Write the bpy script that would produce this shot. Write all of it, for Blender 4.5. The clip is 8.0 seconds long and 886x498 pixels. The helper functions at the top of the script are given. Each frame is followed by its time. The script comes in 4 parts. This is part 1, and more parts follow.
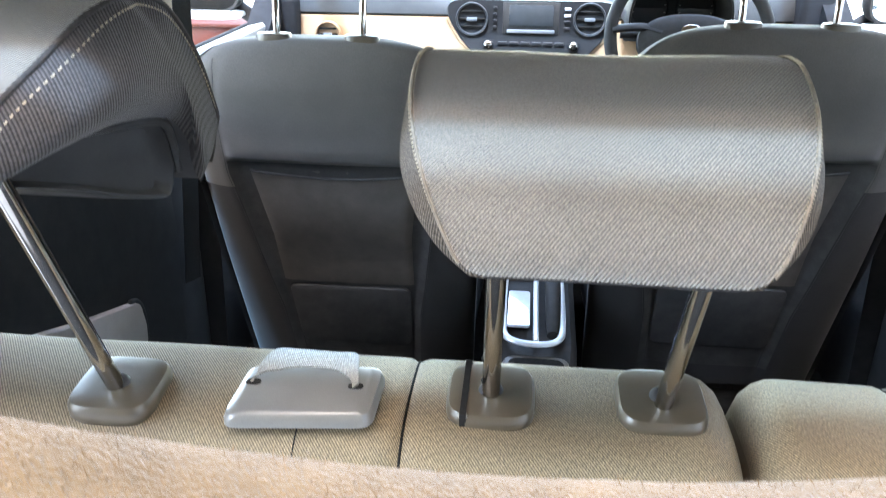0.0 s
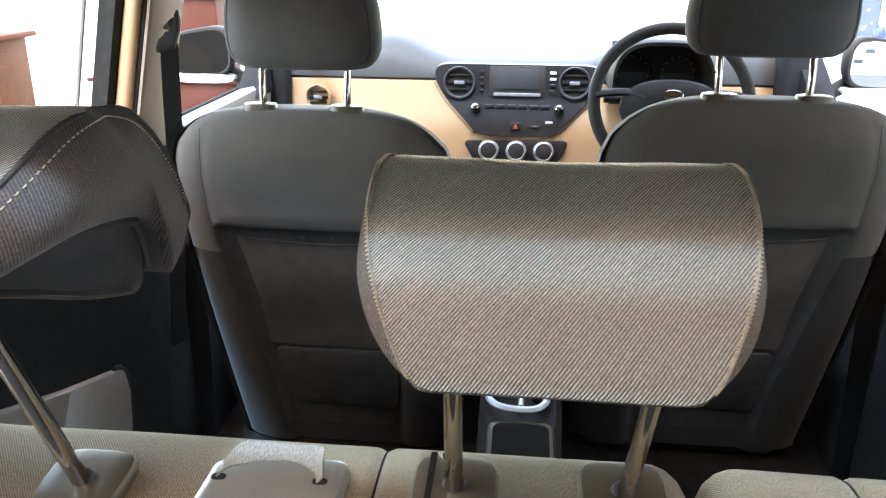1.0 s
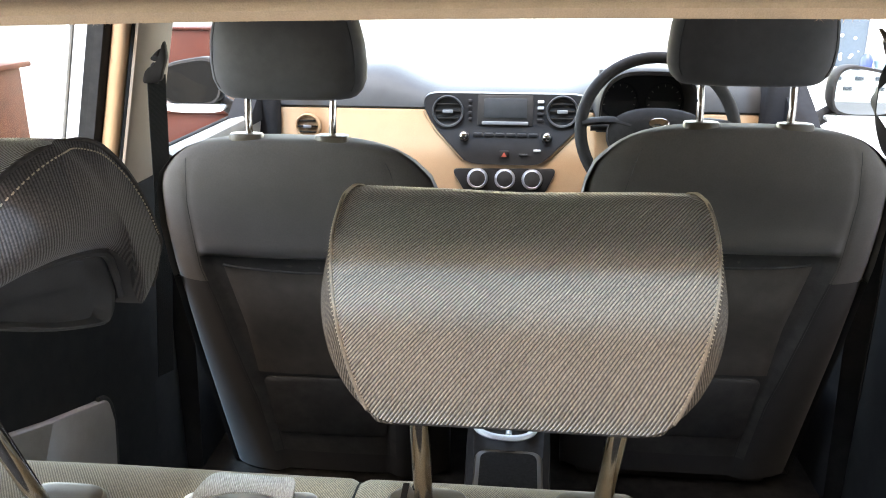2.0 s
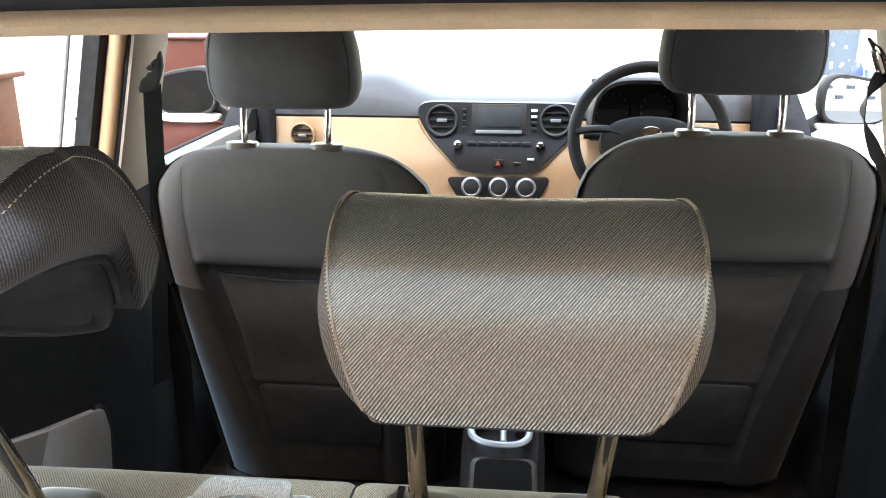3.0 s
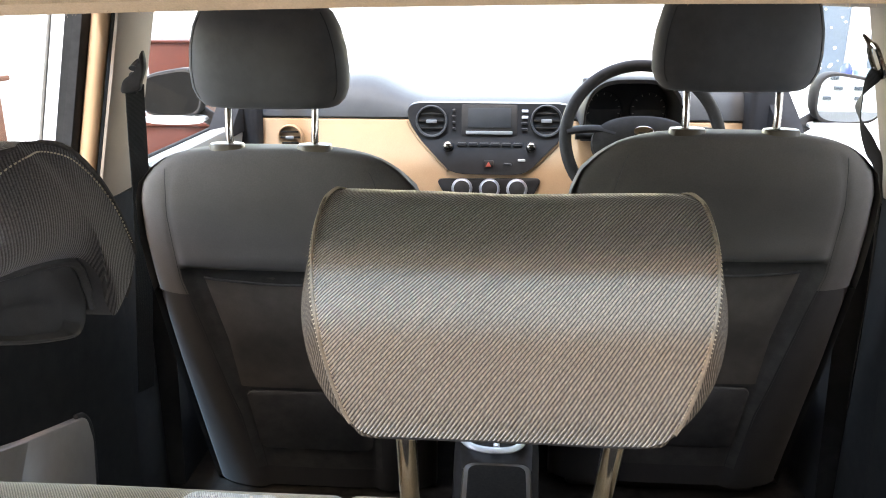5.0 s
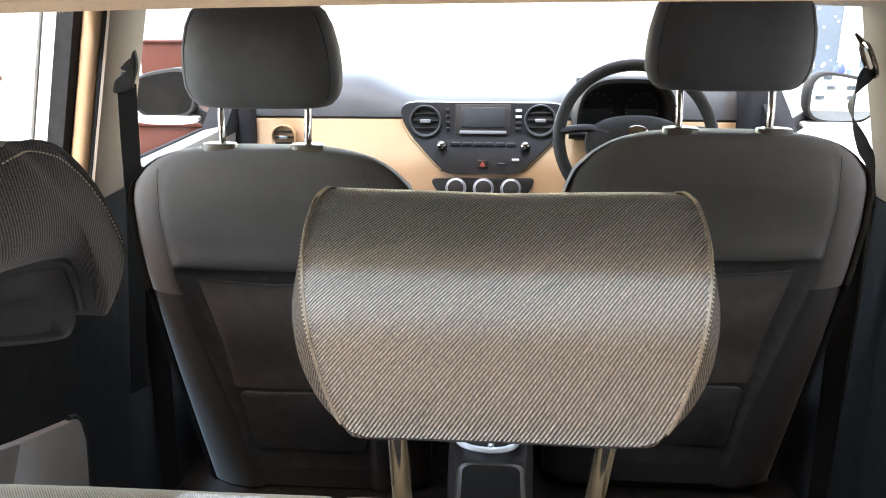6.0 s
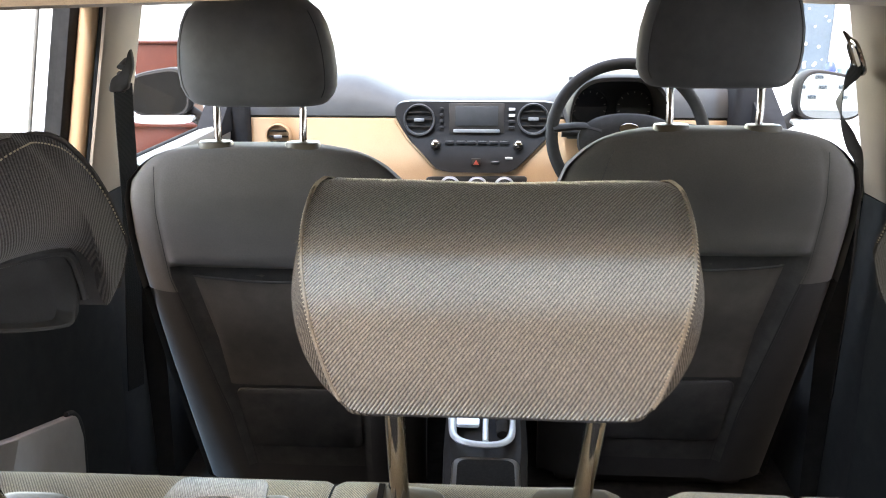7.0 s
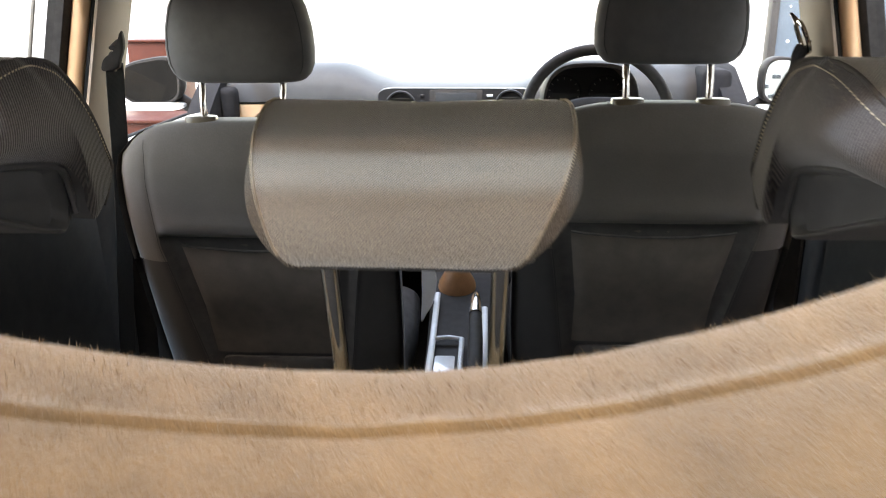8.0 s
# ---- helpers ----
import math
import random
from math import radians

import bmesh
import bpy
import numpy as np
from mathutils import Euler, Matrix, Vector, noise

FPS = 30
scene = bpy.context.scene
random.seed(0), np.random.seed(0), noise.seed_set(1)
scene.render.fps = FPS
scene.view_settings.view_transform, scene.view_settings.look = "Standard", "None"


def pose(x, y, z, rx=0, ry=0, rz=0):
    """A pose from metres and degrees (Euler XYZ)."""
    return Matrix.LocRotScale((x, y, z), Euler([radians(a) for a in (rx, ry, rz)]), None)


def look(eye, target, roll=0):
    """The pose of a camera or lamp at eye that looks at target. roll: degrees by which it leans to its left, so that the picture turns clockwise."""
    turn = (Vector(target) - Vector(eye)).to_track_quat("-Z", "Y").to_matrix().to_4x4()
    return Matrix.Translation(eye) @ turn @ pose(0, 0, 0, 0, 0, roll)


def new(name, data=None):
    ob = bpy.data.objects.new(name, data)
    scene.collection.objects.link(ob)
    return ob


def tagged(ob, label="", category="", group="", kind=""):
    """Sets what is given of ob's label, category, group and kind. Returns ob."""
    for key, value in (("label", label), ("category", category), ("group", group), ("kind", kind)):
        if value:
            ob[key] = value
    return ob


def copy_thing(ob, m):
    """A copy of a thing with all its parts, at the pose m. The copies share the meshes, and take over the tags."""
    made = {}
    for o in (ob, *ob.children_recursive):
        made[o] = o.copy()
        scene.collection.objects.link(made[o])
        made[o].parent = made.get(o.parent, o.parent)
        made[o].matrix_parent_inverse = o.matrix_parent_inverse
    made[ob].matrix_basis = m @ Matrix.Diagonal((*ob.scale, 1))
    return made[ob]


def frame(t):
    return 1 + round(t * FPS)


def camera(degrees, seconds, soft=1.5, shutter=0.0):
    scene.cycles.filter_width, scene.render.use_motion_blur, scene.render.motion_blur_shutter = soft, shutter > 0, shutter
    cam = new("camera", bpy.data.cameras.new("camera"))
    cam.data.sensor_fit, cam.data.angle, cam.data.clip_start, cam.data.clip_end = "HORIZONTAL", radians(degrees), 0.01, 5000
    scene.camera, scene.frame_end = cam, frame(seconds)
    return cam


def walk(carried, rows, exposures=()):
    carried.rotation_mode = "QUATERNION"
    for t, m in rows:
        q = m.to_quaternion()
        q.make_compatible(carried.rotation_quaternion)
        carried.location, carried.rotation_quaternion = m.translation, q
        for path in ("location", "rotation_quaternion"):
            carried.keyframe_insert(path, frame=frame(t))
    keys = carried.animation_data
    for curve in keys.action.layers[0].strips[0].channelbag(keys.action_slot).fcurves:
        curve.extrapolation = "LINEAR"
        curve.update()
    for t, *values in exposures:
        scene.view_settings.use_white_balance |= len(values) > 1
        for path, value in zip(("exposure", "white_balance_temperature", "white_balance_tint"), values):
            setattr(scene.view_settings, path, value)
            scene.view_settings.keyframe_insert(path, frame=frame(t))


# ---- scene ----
# ---- camera ----
cam = camera(57.0, 8.0, soft=1.0, shutter=0.5)
PATH = [
    (0, (-0.019, -0.448, 1.353), (-0.205, 1.375, 0.552), 0.4),
    (0.1, (-0.021, -0.447, 1.358), (-0.207, 1.381, 0.568), 0.4),
    (0.3, (-0.022, -0.445, 1.369), (-0.205, 1.391, 0.597), 0.5),
    (0.5, (-0.02, -0.444, 1.384), (-0.203, 1.401, 0.633), 0.5),
    (1, (0.002, -0.444, 1.386), (-0.18, 1.424, 0.694), 0.4),
    (1.5, (0.018, -0.44, 1.387), (-0.161, 1.442, 0.735), 0.3),
    (3, (0.02, -0.453, 1.389), (-0.141, 1.446, 0.781), 0.2),
    (3.5, (0.025, -0.449, 1.388), (-0.131, 1.452, 0.785), 0.2),
    (4, (0.019, -0.434, 1.382), (-0.129, 1.468, 0.781), 0.2),
    (4.5, (0.016, -0.428, 1.379), (-0.126, 1.475, 0.779), 0.1),
    (6, (0.018, -0.424, 1.377), (-0.106, 1.48, 0.777), 0.0),
    (6.5, (0.012, -0.427, 1.378), (-0.103, 1.477, 0.778), -0.0),
    (7, (0.019, -0.44, 1.374), (-0.091, 1.465, 0.776), -0.1),
    (7.5, (0.036, -0.48, 1.364), (-0.07, 1.426, 0.769), -0.1),
    (8, (0.069, -0.544, 1.338), (-0.033, 1.365, 0.75), -0.2),
]
walk(cam, [(t, look(eye, target, roll)) for t, eye, target, roll in PATH], [(0.0, 5.62, 7700, 11), (0.8, 5.16, 9000, 15), (2.5, 5.00, 9400, 15), (6.8, 5.04, 9500, 17), (7.6, 5.18, 9200, 16), (8.0, 4.77, 10300, 17)])

# ---- light ----
SUN_FROM = Vector((-0.10, -0.476, 0.87)).normalized()
world = bpy.data.worlds.new("sky")
scene.world = world
world.use_nodes = True
wn = world.node_tree.nodes
sky = wn.new("ShaderNodeTexSky")
sky.sky_type, sky.sun_disc = "NISHITA", False
sky.sun_elevation = math.asin(SUN_FROM.z)
sky.sun_rotation = math.atan2(SUN_FROM.x, SUN_FROM.y)
world.node_tree.links.new(sky.outputs[0], wn["Background"].inputs[0])
wn["Background"].inputs[1].default_value = 0.15
sun = new("sun", bpy.data.lights.new("sun", "SUN"))
sun.data.energy, sun.data.angle, sun.data.color = 0.47, radians(4.0), (0.27, 0.54, 1.0)
sun.matrix_world = look(SUN_FROM * 20, (0, 0, 0))


# ---- materials ----
class Mat:
    """A node material with a few short ways to build on its Principled shader."""

    def __init__(self, name, colour, rough=0.6, metal=0.0, spec=0.5, sheen=0.0, coat=0.0):
        self.m = bpy.data.materials.new(name)
        self.m.use_nodes = True
        self.t = self.m.node_tree
        self.p = self.t.nodes["Principled BSDF"]
        self.set(self.p, "Base Color", (*colour, 1))
        self.set(self.p, "Roughness", rough)
        self.set(self.p, "Metallic", metal)
        self.set(self.p, "Specular IOR Level", spec)
        self.set(self.p, "Sheen Weight", sheen)
        self.set(self.p, "Coat Weight", coat)
        self.colour, self.height = colour, None

    def set(self, node, socket, value):
        node.inputs[socket].default_value = value

    def node(self, kind, **sockets):
        n = self.t.nodes.new(kind)
        for key, value in sockets.items():
            n.inputs[key.replace("_", " ")].default_value = value
        return n

    def link(self, a, b):
        self.t.links.new(a, b)

    def coords(self, uv=False, scale=(1, 1, 1), turn=0.0):
        c = self.t.nodes.new("ShaderNodeTexCoord")
        m = self.node("ShaderNodeMapping")
        m.inputs["Scale"].default_value = scale
        m.inputs["Rotation"].default_value = (0, 0, radians(turn))
        self.link(c.outputs["UV" if uv else "Object"], m.inputs[0])
        return m.outputs[0]

    def ramp(self, fac, stops):
        r = self.t.nodes.new("ShaderNodeValToRGB")
        els = r.color_ramp.elements
        while len(els) < len(stops):
            els.new(0.5)
        for el, (at, c) in zip(els, stops):
            el.position, el.color = at, (*c, 1)
        self.link(fac, r.inputs[0])
        return r.outputs[0]

    def noise(self, scale, detail=4.0, rough=0.6, at=None):
        n = self.node("ShaderNodeTexNoise", Scale=scale, Detail=detail, Roughness=rough)
        self.link(at if at is not None else self.coords(), n.inputs["Vector"])
        return n.outputs[0]

    def mix(self, a, b, fac=0.5, how="MULTIPLY"):
        x = self.t.nodes.new("ShaderNodeMix")
        x.data_type, x.blend_type = "RGBA", how
        if hasattr(fac, "links"):
            self.link(fac, x.inputs[0])
        else:
            x.inputs[0].default_value = fac
        self.link(a, x.inputs[6])
        self.link(b, x.inputs[7])
        return x.outputs[2]

    def paint(self, out):
        self.link(out, self.p.inputs["Base Color"])

    def bump(self, height, strength, distance):
        b = self.node("ShaderNodeBump", Strength=strength, Distance=distance)
        self.link(height, b.inputs["Height"])
        if self.height is not None:
            self.link(self.height, b.inputs["Normal"])
        self.link(b.outputs[0], self.p.inputs["Normal"])
        self.height = b.outputs[0]

    def vary(self, scale, low, high, fine=None, bump=0.0, dist=0.001):
        """Blotches between two multiples of the colour, and a finer grain with relief."""
        c = self.colour
        a = self.ramp(self.noise(scale), [(0.3, [k * low for k in c]), (0.7, [k * high for k in c])])
        if fine:
            n = self.noise(fine, 3)
            a = self.mix(a, self.ramp(n, [(0.3, (0.82, 0.82, 0.82)), (0.7, (1, 1, 1))]), 1.0)
            if bump:
                self.bump(n, bump, dist)
        self.paint(a)
        return self


def twill(name, light, dark, period, turn, rough=0.85, sheen=0.25, relief=0.5, soft=0.45, spec=0.45, mapped=True):
    """Woven cloth with raised ribs, over a map in metres or over the thing's own axes."""
    m = Mat(name, light, rough, sheen=sheen, spec=spec)
    if sheen:
        m.set(m.p, "Sheen Roughness", 0.45)
    v = m.coords(mapped, turn=turn)
    w = m.node("ShaderNodeTexWave", Scale=0.314 / period, Distortion=0.6, Detail=1.0)
    w.inputs["Detail Scale"].default_value = 2.0
    m.link(v, w.inputs["Vector"])
    lines = m.ramp(w.outputs[1], [(soft - 0.25, dark), (soft + 0.25, light)])
    thread = m.noise(900, 2, 0.5, m.coords(True, (1, 0.35, 1), turn))
    worn = m.noise(9, 4, 0.6, m.coords(True))
    c = m.mix(lines, m.ramp(thread, [(0.3, (0.55, 0.55, 0.55)), (0.74, (1.3, 1.3, 1.3))]), 1.0)
    c = m.mix(c, m.ramp(worn, [(0.3, (0.84, 0.82, 0.80)), (0.7, (1.06, 1.05, 1.03))]), 1.0)
    m.paint(c)
    gloss = m.node("ShaderNodeMath")
    gloss.operation = "MULTIPLY"
    shine = m.ramp(w.outputs[1], [(soft - 0.2, (0.4, 0.4, 0.4)), (soft + 0.25, (1, 1, 1))])
    m.link(m.mix(shine, m.ramp(m.noise(1600, 2, 0.5, m.coords(True)), [(0.35, (0.5, 0.5, 0.5)), (0.75, (1.5, 1.5, 1.5))]), 1.0), gloss.inputs[0])
    gloss.inputs[1].default_value = spec
    m.link(gloss.outputs[0], m.p.inputs["Specular IOR Level"])
    m.bump(w.outputs[1], relief, 0.0008)
    m.bump(thread, 0.25, 0.0004)
    return m.m


CLOTH = twill("grey_brown_twill", (0.154, 0.132, 0.098), (0.031, 0.026, 0.020), 0.00160, 35, rough=0.42, sheen=0.25, relief=0.8, soft=0.40, spec=0.7)
SEAT_TWILL = twill("rear_seat_twill", (0.176, 0.132, 0.078), (0.094, 0.070, 0.041), 0.0016, 36, rough=0.62, sheen=0.06, relief=0.3)
SIDE_CLOTH = {s: twill("ribbed_side_cloth", (0.056, 0.050, 0.047), (0.027, 0.024, 0.023), 0.0019, -50 * s, sheen=0.1, relief=0.5, spec=0.2, mapped=False) for s in (-1, 1)}
SEAT_CLOTH = Mat("dark_seat_cloth", (0.072, 0.064, 0.057), 0.88, sheen=0.2, spec=0.3).vary(11, 0.88, 1.10, 420, 0.12, 0.0004).m
# side cloth of the middle rest, lightened and browned as if lit
MID_SIDE = {s: twill("lit_ribbed_side_cloth", (0.100, 0.082, 0.064), (0.036, 0.030, 0.025), 0.0019, -50 * s, sheen=0, relief=0.4, spec=0.12, mapped=False) for s in (-1, 1)}
VINYL = Mat("dark_headrest_cloth", (0.046, 0.044, 0.043), 0.75, sheen=0.12).vary(40, 0.85, 1.15, 900, 0.25, 0.0005).m
PANEL = Mat("black_seat_back_cloth", (0.056, 0.054, 0.053), 0.85, spec=0.12).vary(25, 0.8, 1.2, 700, 0.2, 0.0005).m
CAP = Mat("charcoal_cap_plastic", (0.028, 0.027, 0.027), 0.6, spec=0.25).vary(40, 0.8, 1.2, 700, 0.2, 0.0004).m
# seat cloth darkened to stand for the shade in the rear footwell
BOLSTER_SHADE = Mat("shaded_seat_cloth", (0.027, 0.0255, 0.025), 0.88, sheen=0.1, spec=0.2).vary(11, 0.85, 1.1, 420, 0.12, 0.0004).m
POCKET_CLOTH = Mat("brown_pocket_cloth", (0.076, 0.065, 0.055), 0.8).vary(25, 0.8, 1.15, 700, 0.25, 0.0005).m
BEZEL = Mat("grey_grained_plastic", (0.060, 0.045, 0.028), 0.36).vary(60, 0.92, 1.06, 1500, 0.12, 0.0003).m
LATCH = Mat("silver_grey_plastic", (0.108, 0.103, 0.093), 0.28).vary(50, 0.94, 1.05, 1500, 0.1, 0.0003).m
CHROME = Mat("chromed_steel", (0.46, 0.44, 0.41), 0.10, 1.0).vary(60, 0.9, 1.05).m
SILVER = Mat("satin_silver_plastic", (0.33, 0.34, 0.36), 0.28, 0.6).vary(60, 0.93, 1.05).m
PALE = Mat("pale_silver_plastic", (0.60, 0.64, 0.66), 0.25, 0.15).vary(60, 0.95, 1.03).m
GLOSS = Mat("polished_tray", (0.70, 0.76, 0.80), 0.12, 0.3).vary(60, 0.95, 1.03).m
SOFT_BLACK = Mat("soft_black_trim", (0.013, 0.013, 0.014), 0.8, spec=0.1).vary(30, 0.8, 1.25, 1000, 0.2, 0.0004).m
DOOR_BLACK = Mat("black_door_plastic", (0.022, 0.0225, 0.0235), 0.65, spec=0.15).vary(30, 0.8, 1.25, 1000, 0.2, 0.0004).m
TAN = Mat("tan_leather_gaiter", (0.30, 0.135, 0.055), 0.5).vary(40, 0.8, 1.1, 500, 0.3, 0.0006).m
DARK_PIPE = Mat("dark_rolled_piping", (0.030, 0.026, 0.023), 0.8, spec=0.2).vary(300, 0.6, 1.3, 1500, 0.4, 0.0005).m
BLACK = Mat("black_plastic", (0.029, 0.027, 0.026), 0.6, spec=0.12).vary(50, 0.85, 1.2, 1200, 0.15, 0.0003).m
PIANO = Mat("glossy_dark_fascia", (0.016, 0.016, 0.017), 0.42, spec=0.25).vary(40, 0.9, 1.15).m
DASH = Mat("dark_grained_dash", (0.036, 0.038, 0.040), 0.65, spec=0.2).vary(20, 0.9, 1.1, 900, 0.3, 0.0006).m
BEIGE = Mat("beige_dash_plastic", (0.36, 0.228, 0.134), 0.45).vary(14, 0.95, 1.04, 900, 0.15, 0.0004).m
EDGE = Mat("tan_pillar_edge", (0.44, 0.265, 0.145), 0.55).vary(14, 0.94, 1.05, 800, 0.15, 0.0004).m
TRIM = Mat("grey_beige_pillar_trim", (0.250, 0.188, 0.142), 0.55).vary(14, 0.94, 1.05, 800, 0.15, 0.0004).m
SILL = Mat("pale_door_trim", (0.20, 0.188, 0.168), 0.45).vary(14, 0.92, 1.06, 800, 0.15, 0.0004).m
POCKET = Mat("light_grey_door_panel", (0.28, 0.26, 0.245), 0.6).vary(20, 0.9, 1.08, 800, 0.2, 0.0005).m
RUBBER = Mat("weatherstrip_rubber", (0.013, 0.0125, 0.012), 0.75, spec=0.2).vary(60, 0.7, 1.5, 900, 0.3, 0.0006).m
WEB = twill("belt_webbing", (0.012, 0.012, 0.012), (0.010, 0.010, 0.010), 0.0022, 0, 0.7, 0.0, 0.12)
STRAP = twill("grey_strap_webbing", (0.270, 0.250, 0.215), (0.200, 0.186, 0.160), 0.0013, 30, 0.6, 0.1, 0.5)
PIPE = Mat("brown_piping", (0.105, 0.082, 0.056), 0.8).vary(300, 0.6, 1.3, 1500, 0.4, 0.0005).m
STITCH = Mat("pale_thread", (0.27, 0.22, 0.15), 0.7).vary(300, 0.8, 1.1).m
# dark seams, and the shade of holes that are not cut
SEAM_HOLLOW = Mat("dark_seam_and_hollow", (0.014, 0.013, 0.012), 0.9, spec=0.05).vary(200, 0.7, 1.2).m
LINER = Mat("beige_felt_headliner", (0.47, 0.315, 0.192), 0.95, sheen=0.2).vary(30, 0.88, 1.08, 1400, 0.5, 0.0008).m
CARPET = Mat("beige_felt_shelf", (0.174, 0.097, 0.038), 0.95, sheen=0.3).vary(16, 0.62, 1.16, 700, 0.9, 0.0018).m
FLOOR = Mat("dark_floor_carpet", (0.022, 0.020, 0.018), 0.95, spec=0.03).vary(30, 0.7, 1.3, 500, 0.6, 0.001).m
BODY = Mat("pale_car_paint", (0.66, 0.66, 0.65), 0.3, coat=0.5).vary(4, 0.97, 1.02).m
MIRROR = Mat("mirror_glass", (0.88, 0.89, 0.90), 0.02, 1.0).m
SCREEN = Mat("grey_lcd", (0.034, 0.037, 0.040), 0.25).vary(30, 0.9, 1.1).m
MARK = Mat("pale_button_print", (0.38, 0.39, 0.40), 0.5).vary(200, 0.9, 1.05).m
RED = Mat("red_button_print", (0.36, 0.06, 0.04), 0.5).vary(200, 0.9, 1.05).m
CONCRETE = Mat("grey_concrete", (0.23, 0.215, 0.195), 0.9).vary(0.9, 0.82, 1.1, 30, 0.4, 0.004).m
PLASTER = Mat("white_wall_plaster", (0.80, 0.79, 0.77), 0.9).vary(0.7, 0.95, 1.02, 60, 0.2, 0.002).m
WOOD = Mat("red_brown_wood", (0.080, 0.023, 0.010), 0.65, spec=0.12).vary(9, 0.7, 1.2, 120, 0.2, 0.001).m
TIMBER = Mat("dark_shed_timber", (0.014, 0.011, 0.009), 0.85, spec=0.1).vary(3, 0.8, 1.2, 60, 0.3, 0.003).m
MAROON = Mat("maroon_painted_metal", (0.050, 0.012, 0.007), 0.6, spec=0.12).vary(6, 0.8, 1.15, 60, 0.1, 0.001).m
BLUEGREY = Mat("blue_grey_painted_metal", (0.050, 0.072, 0.092), 0.5).vary(5, 0.85, 1.1, 60, 0.1, 0.001).m
BLUE = Mat("blue_plastic", (0.012, 0.03, 0.20), 0.4).vary(10, 0.9, 1.1).m
TEAL = Mat("pale_teal_plastic", (0.12, 0.19, 0.20), 0.4).vary(10, 0.9, 1.1).m
DARKPANE = Mat("dark_window_pane", (0.05, 0.06, 0.07), 0.1).vary(2, 0.8, 1.2).m


def clear_glass(name, tint):
    m = bpy.data.materials.new(name)
    m.use_nodes = True
    t = m.node_tree
    t.nodes.remove(t.nodes["Principled BSDF"])
    see, shine, mix = (t.nodes.new("ShaderNode" + k) for k in ("BsdfTransparent", "BsdfGlossy", "MixShader"))
    see.inputs[0].default_value = (*tint, 1)
    shine.inputs["Roughness"].default_value = 0.02
    mix.inputs[0].default_value = 0.025
    t.links.new(see.outputs[0], mix.inputs[1])
    t.links.new(shine.outputs[0], mix.inputs[2])
    t.links.new(mix.outputs[0], t.nodes["Material Output"].inputs[0])
    return m


GLASS = clear_glass("window_glass", (0.86, 0.88, 0.86))
# tint chosen to dim what falls through the unseen rear window
TINTED = clear_glass("tinted_glass", (0.30, 0.26, 0.20))

# ---- building helpers ----
BASE = {}


def thing(name, at, label, category, group="", kind=""):
    ob = new(name)
    ob.location = at
    ob.empty_display_size = 0.05
    BASE[ob.name] = Vector(at)
    return tagged(ob, label, category, group, kind)


def finish(bm, material, smooth=40):
    me = bpy.data.meshes.new("mesh")
    bmesh.ops.recalc_face_normals(bm, faces=bm.faces[:])
    bm.to_mesh(me)
    bm.free()
    if smooth:
        me.polygons.foreach_set("use_smooth", [True] * len(me.polygons))
        me.set_sharp_from_angle(angle=radians(smooth))
    me.materials.append(material)
    return me


def part(name, bm, material, parent, label="", smooth=40):
    """One mesh, built in world places, as a part of a thing or of a part."""
    at = BASE[parent.name]
    bmesh.ops.translate(bm, verts=bm.verts[:], vec=-at)
    ob = new(name, finish(bm, material, smooth))
    ob.parent = parent
    BASE[ob.name] = at
    return tagged(ob, label)


def solo(name, bm, material, at, label, category, group="", kind="", smooth=40):
    """A thing of one mesh."""
    bmesh.ops.translate(bm, verts=bm.verts[:], vec=-Vector(at))
    ob = new(name, finish(bm, material, smooth))
    ob.location = at
    BASE[ob.name] = Vector(at)
    return tagged(ob, label, category, group, kind)


def curve_through(points, n, closed=False):
    """n places along a smooth curve through the points."""
    p = [Vector(q) for q in points]
    k = len(p)
    spans = k if closed else k - 1
    out = []
    for i in range(n):
        u = i / n * spans if closed else i / (n - 1) * spans
        a = min(int(u), spans - 1)
        f = u - a
        if closed:
            q = [p[(a + d) % k] for d in (-1, 0, 1, 2)]
        else:
            q = [p[max(0, min(k - 1, a + d))] for d in (-1, 0, 1, 2)]
        out.append(0.5 * (2 * q[1] + (q[2] - q[0]) * f + (2 * q[0] - 5 * q[1] + 4 * q[2] - q[3]) * f * f + (3 * q[1] - q[0] - 3 * q[2] + q[3]) * f ** 3))
    return out


def loft(rings, closed=True, caps=True, bm=None):
    """A skin over rings of equally many places, with a map in metres."""
    bm = bm or bmesh.new()
    uv = bm.loops.layers.uv.verify()
    rows = [[bm.verts.new(p) for p in ring] for ring in rings]
    n = len(rings[0])
    around = [[0.0] for _ in rings]
    for r, ring in enumerate(rings):
        for j in range(n if closed else n - 1):
            around[r].append(around[r][-1] + (Vector(ring[(j + 1) % n]) - Vector(ring[j])).length)
    along = [[0.0] * (n + 1)]
    for r in range(1, len(rings)):
        row = [along[-1][j] + (Vector(rings[r][j % n]) - Vector(rings[r - 1][j % n])).length for j in range(n + 1)]
        along.append(row)
    mid = len(rings) // 2
    for r in range(len(rings) - 1):
        for j in range(n if closed else n - 1):
            quad = [rows[r][j], rows[r][(j + 1) % n], rows[r + 1][(j + 1) % n], rows[r + 1][j]]
            if len(set(quad)) < 4:
                continue
            f = bm.faces.new(quad)
            for loop, (a, b) in zip(f.loops, ((r, j), (r, j + 1), (r + 1, j + 1), (r + 1, j))):
                loop[uv].uv = (along[a][b] - along[mid][b], around[mid][b])
    if caps and closed:
        for row in (rows[0], rows[-1]):
            bm.faces.new(row)
    return bm


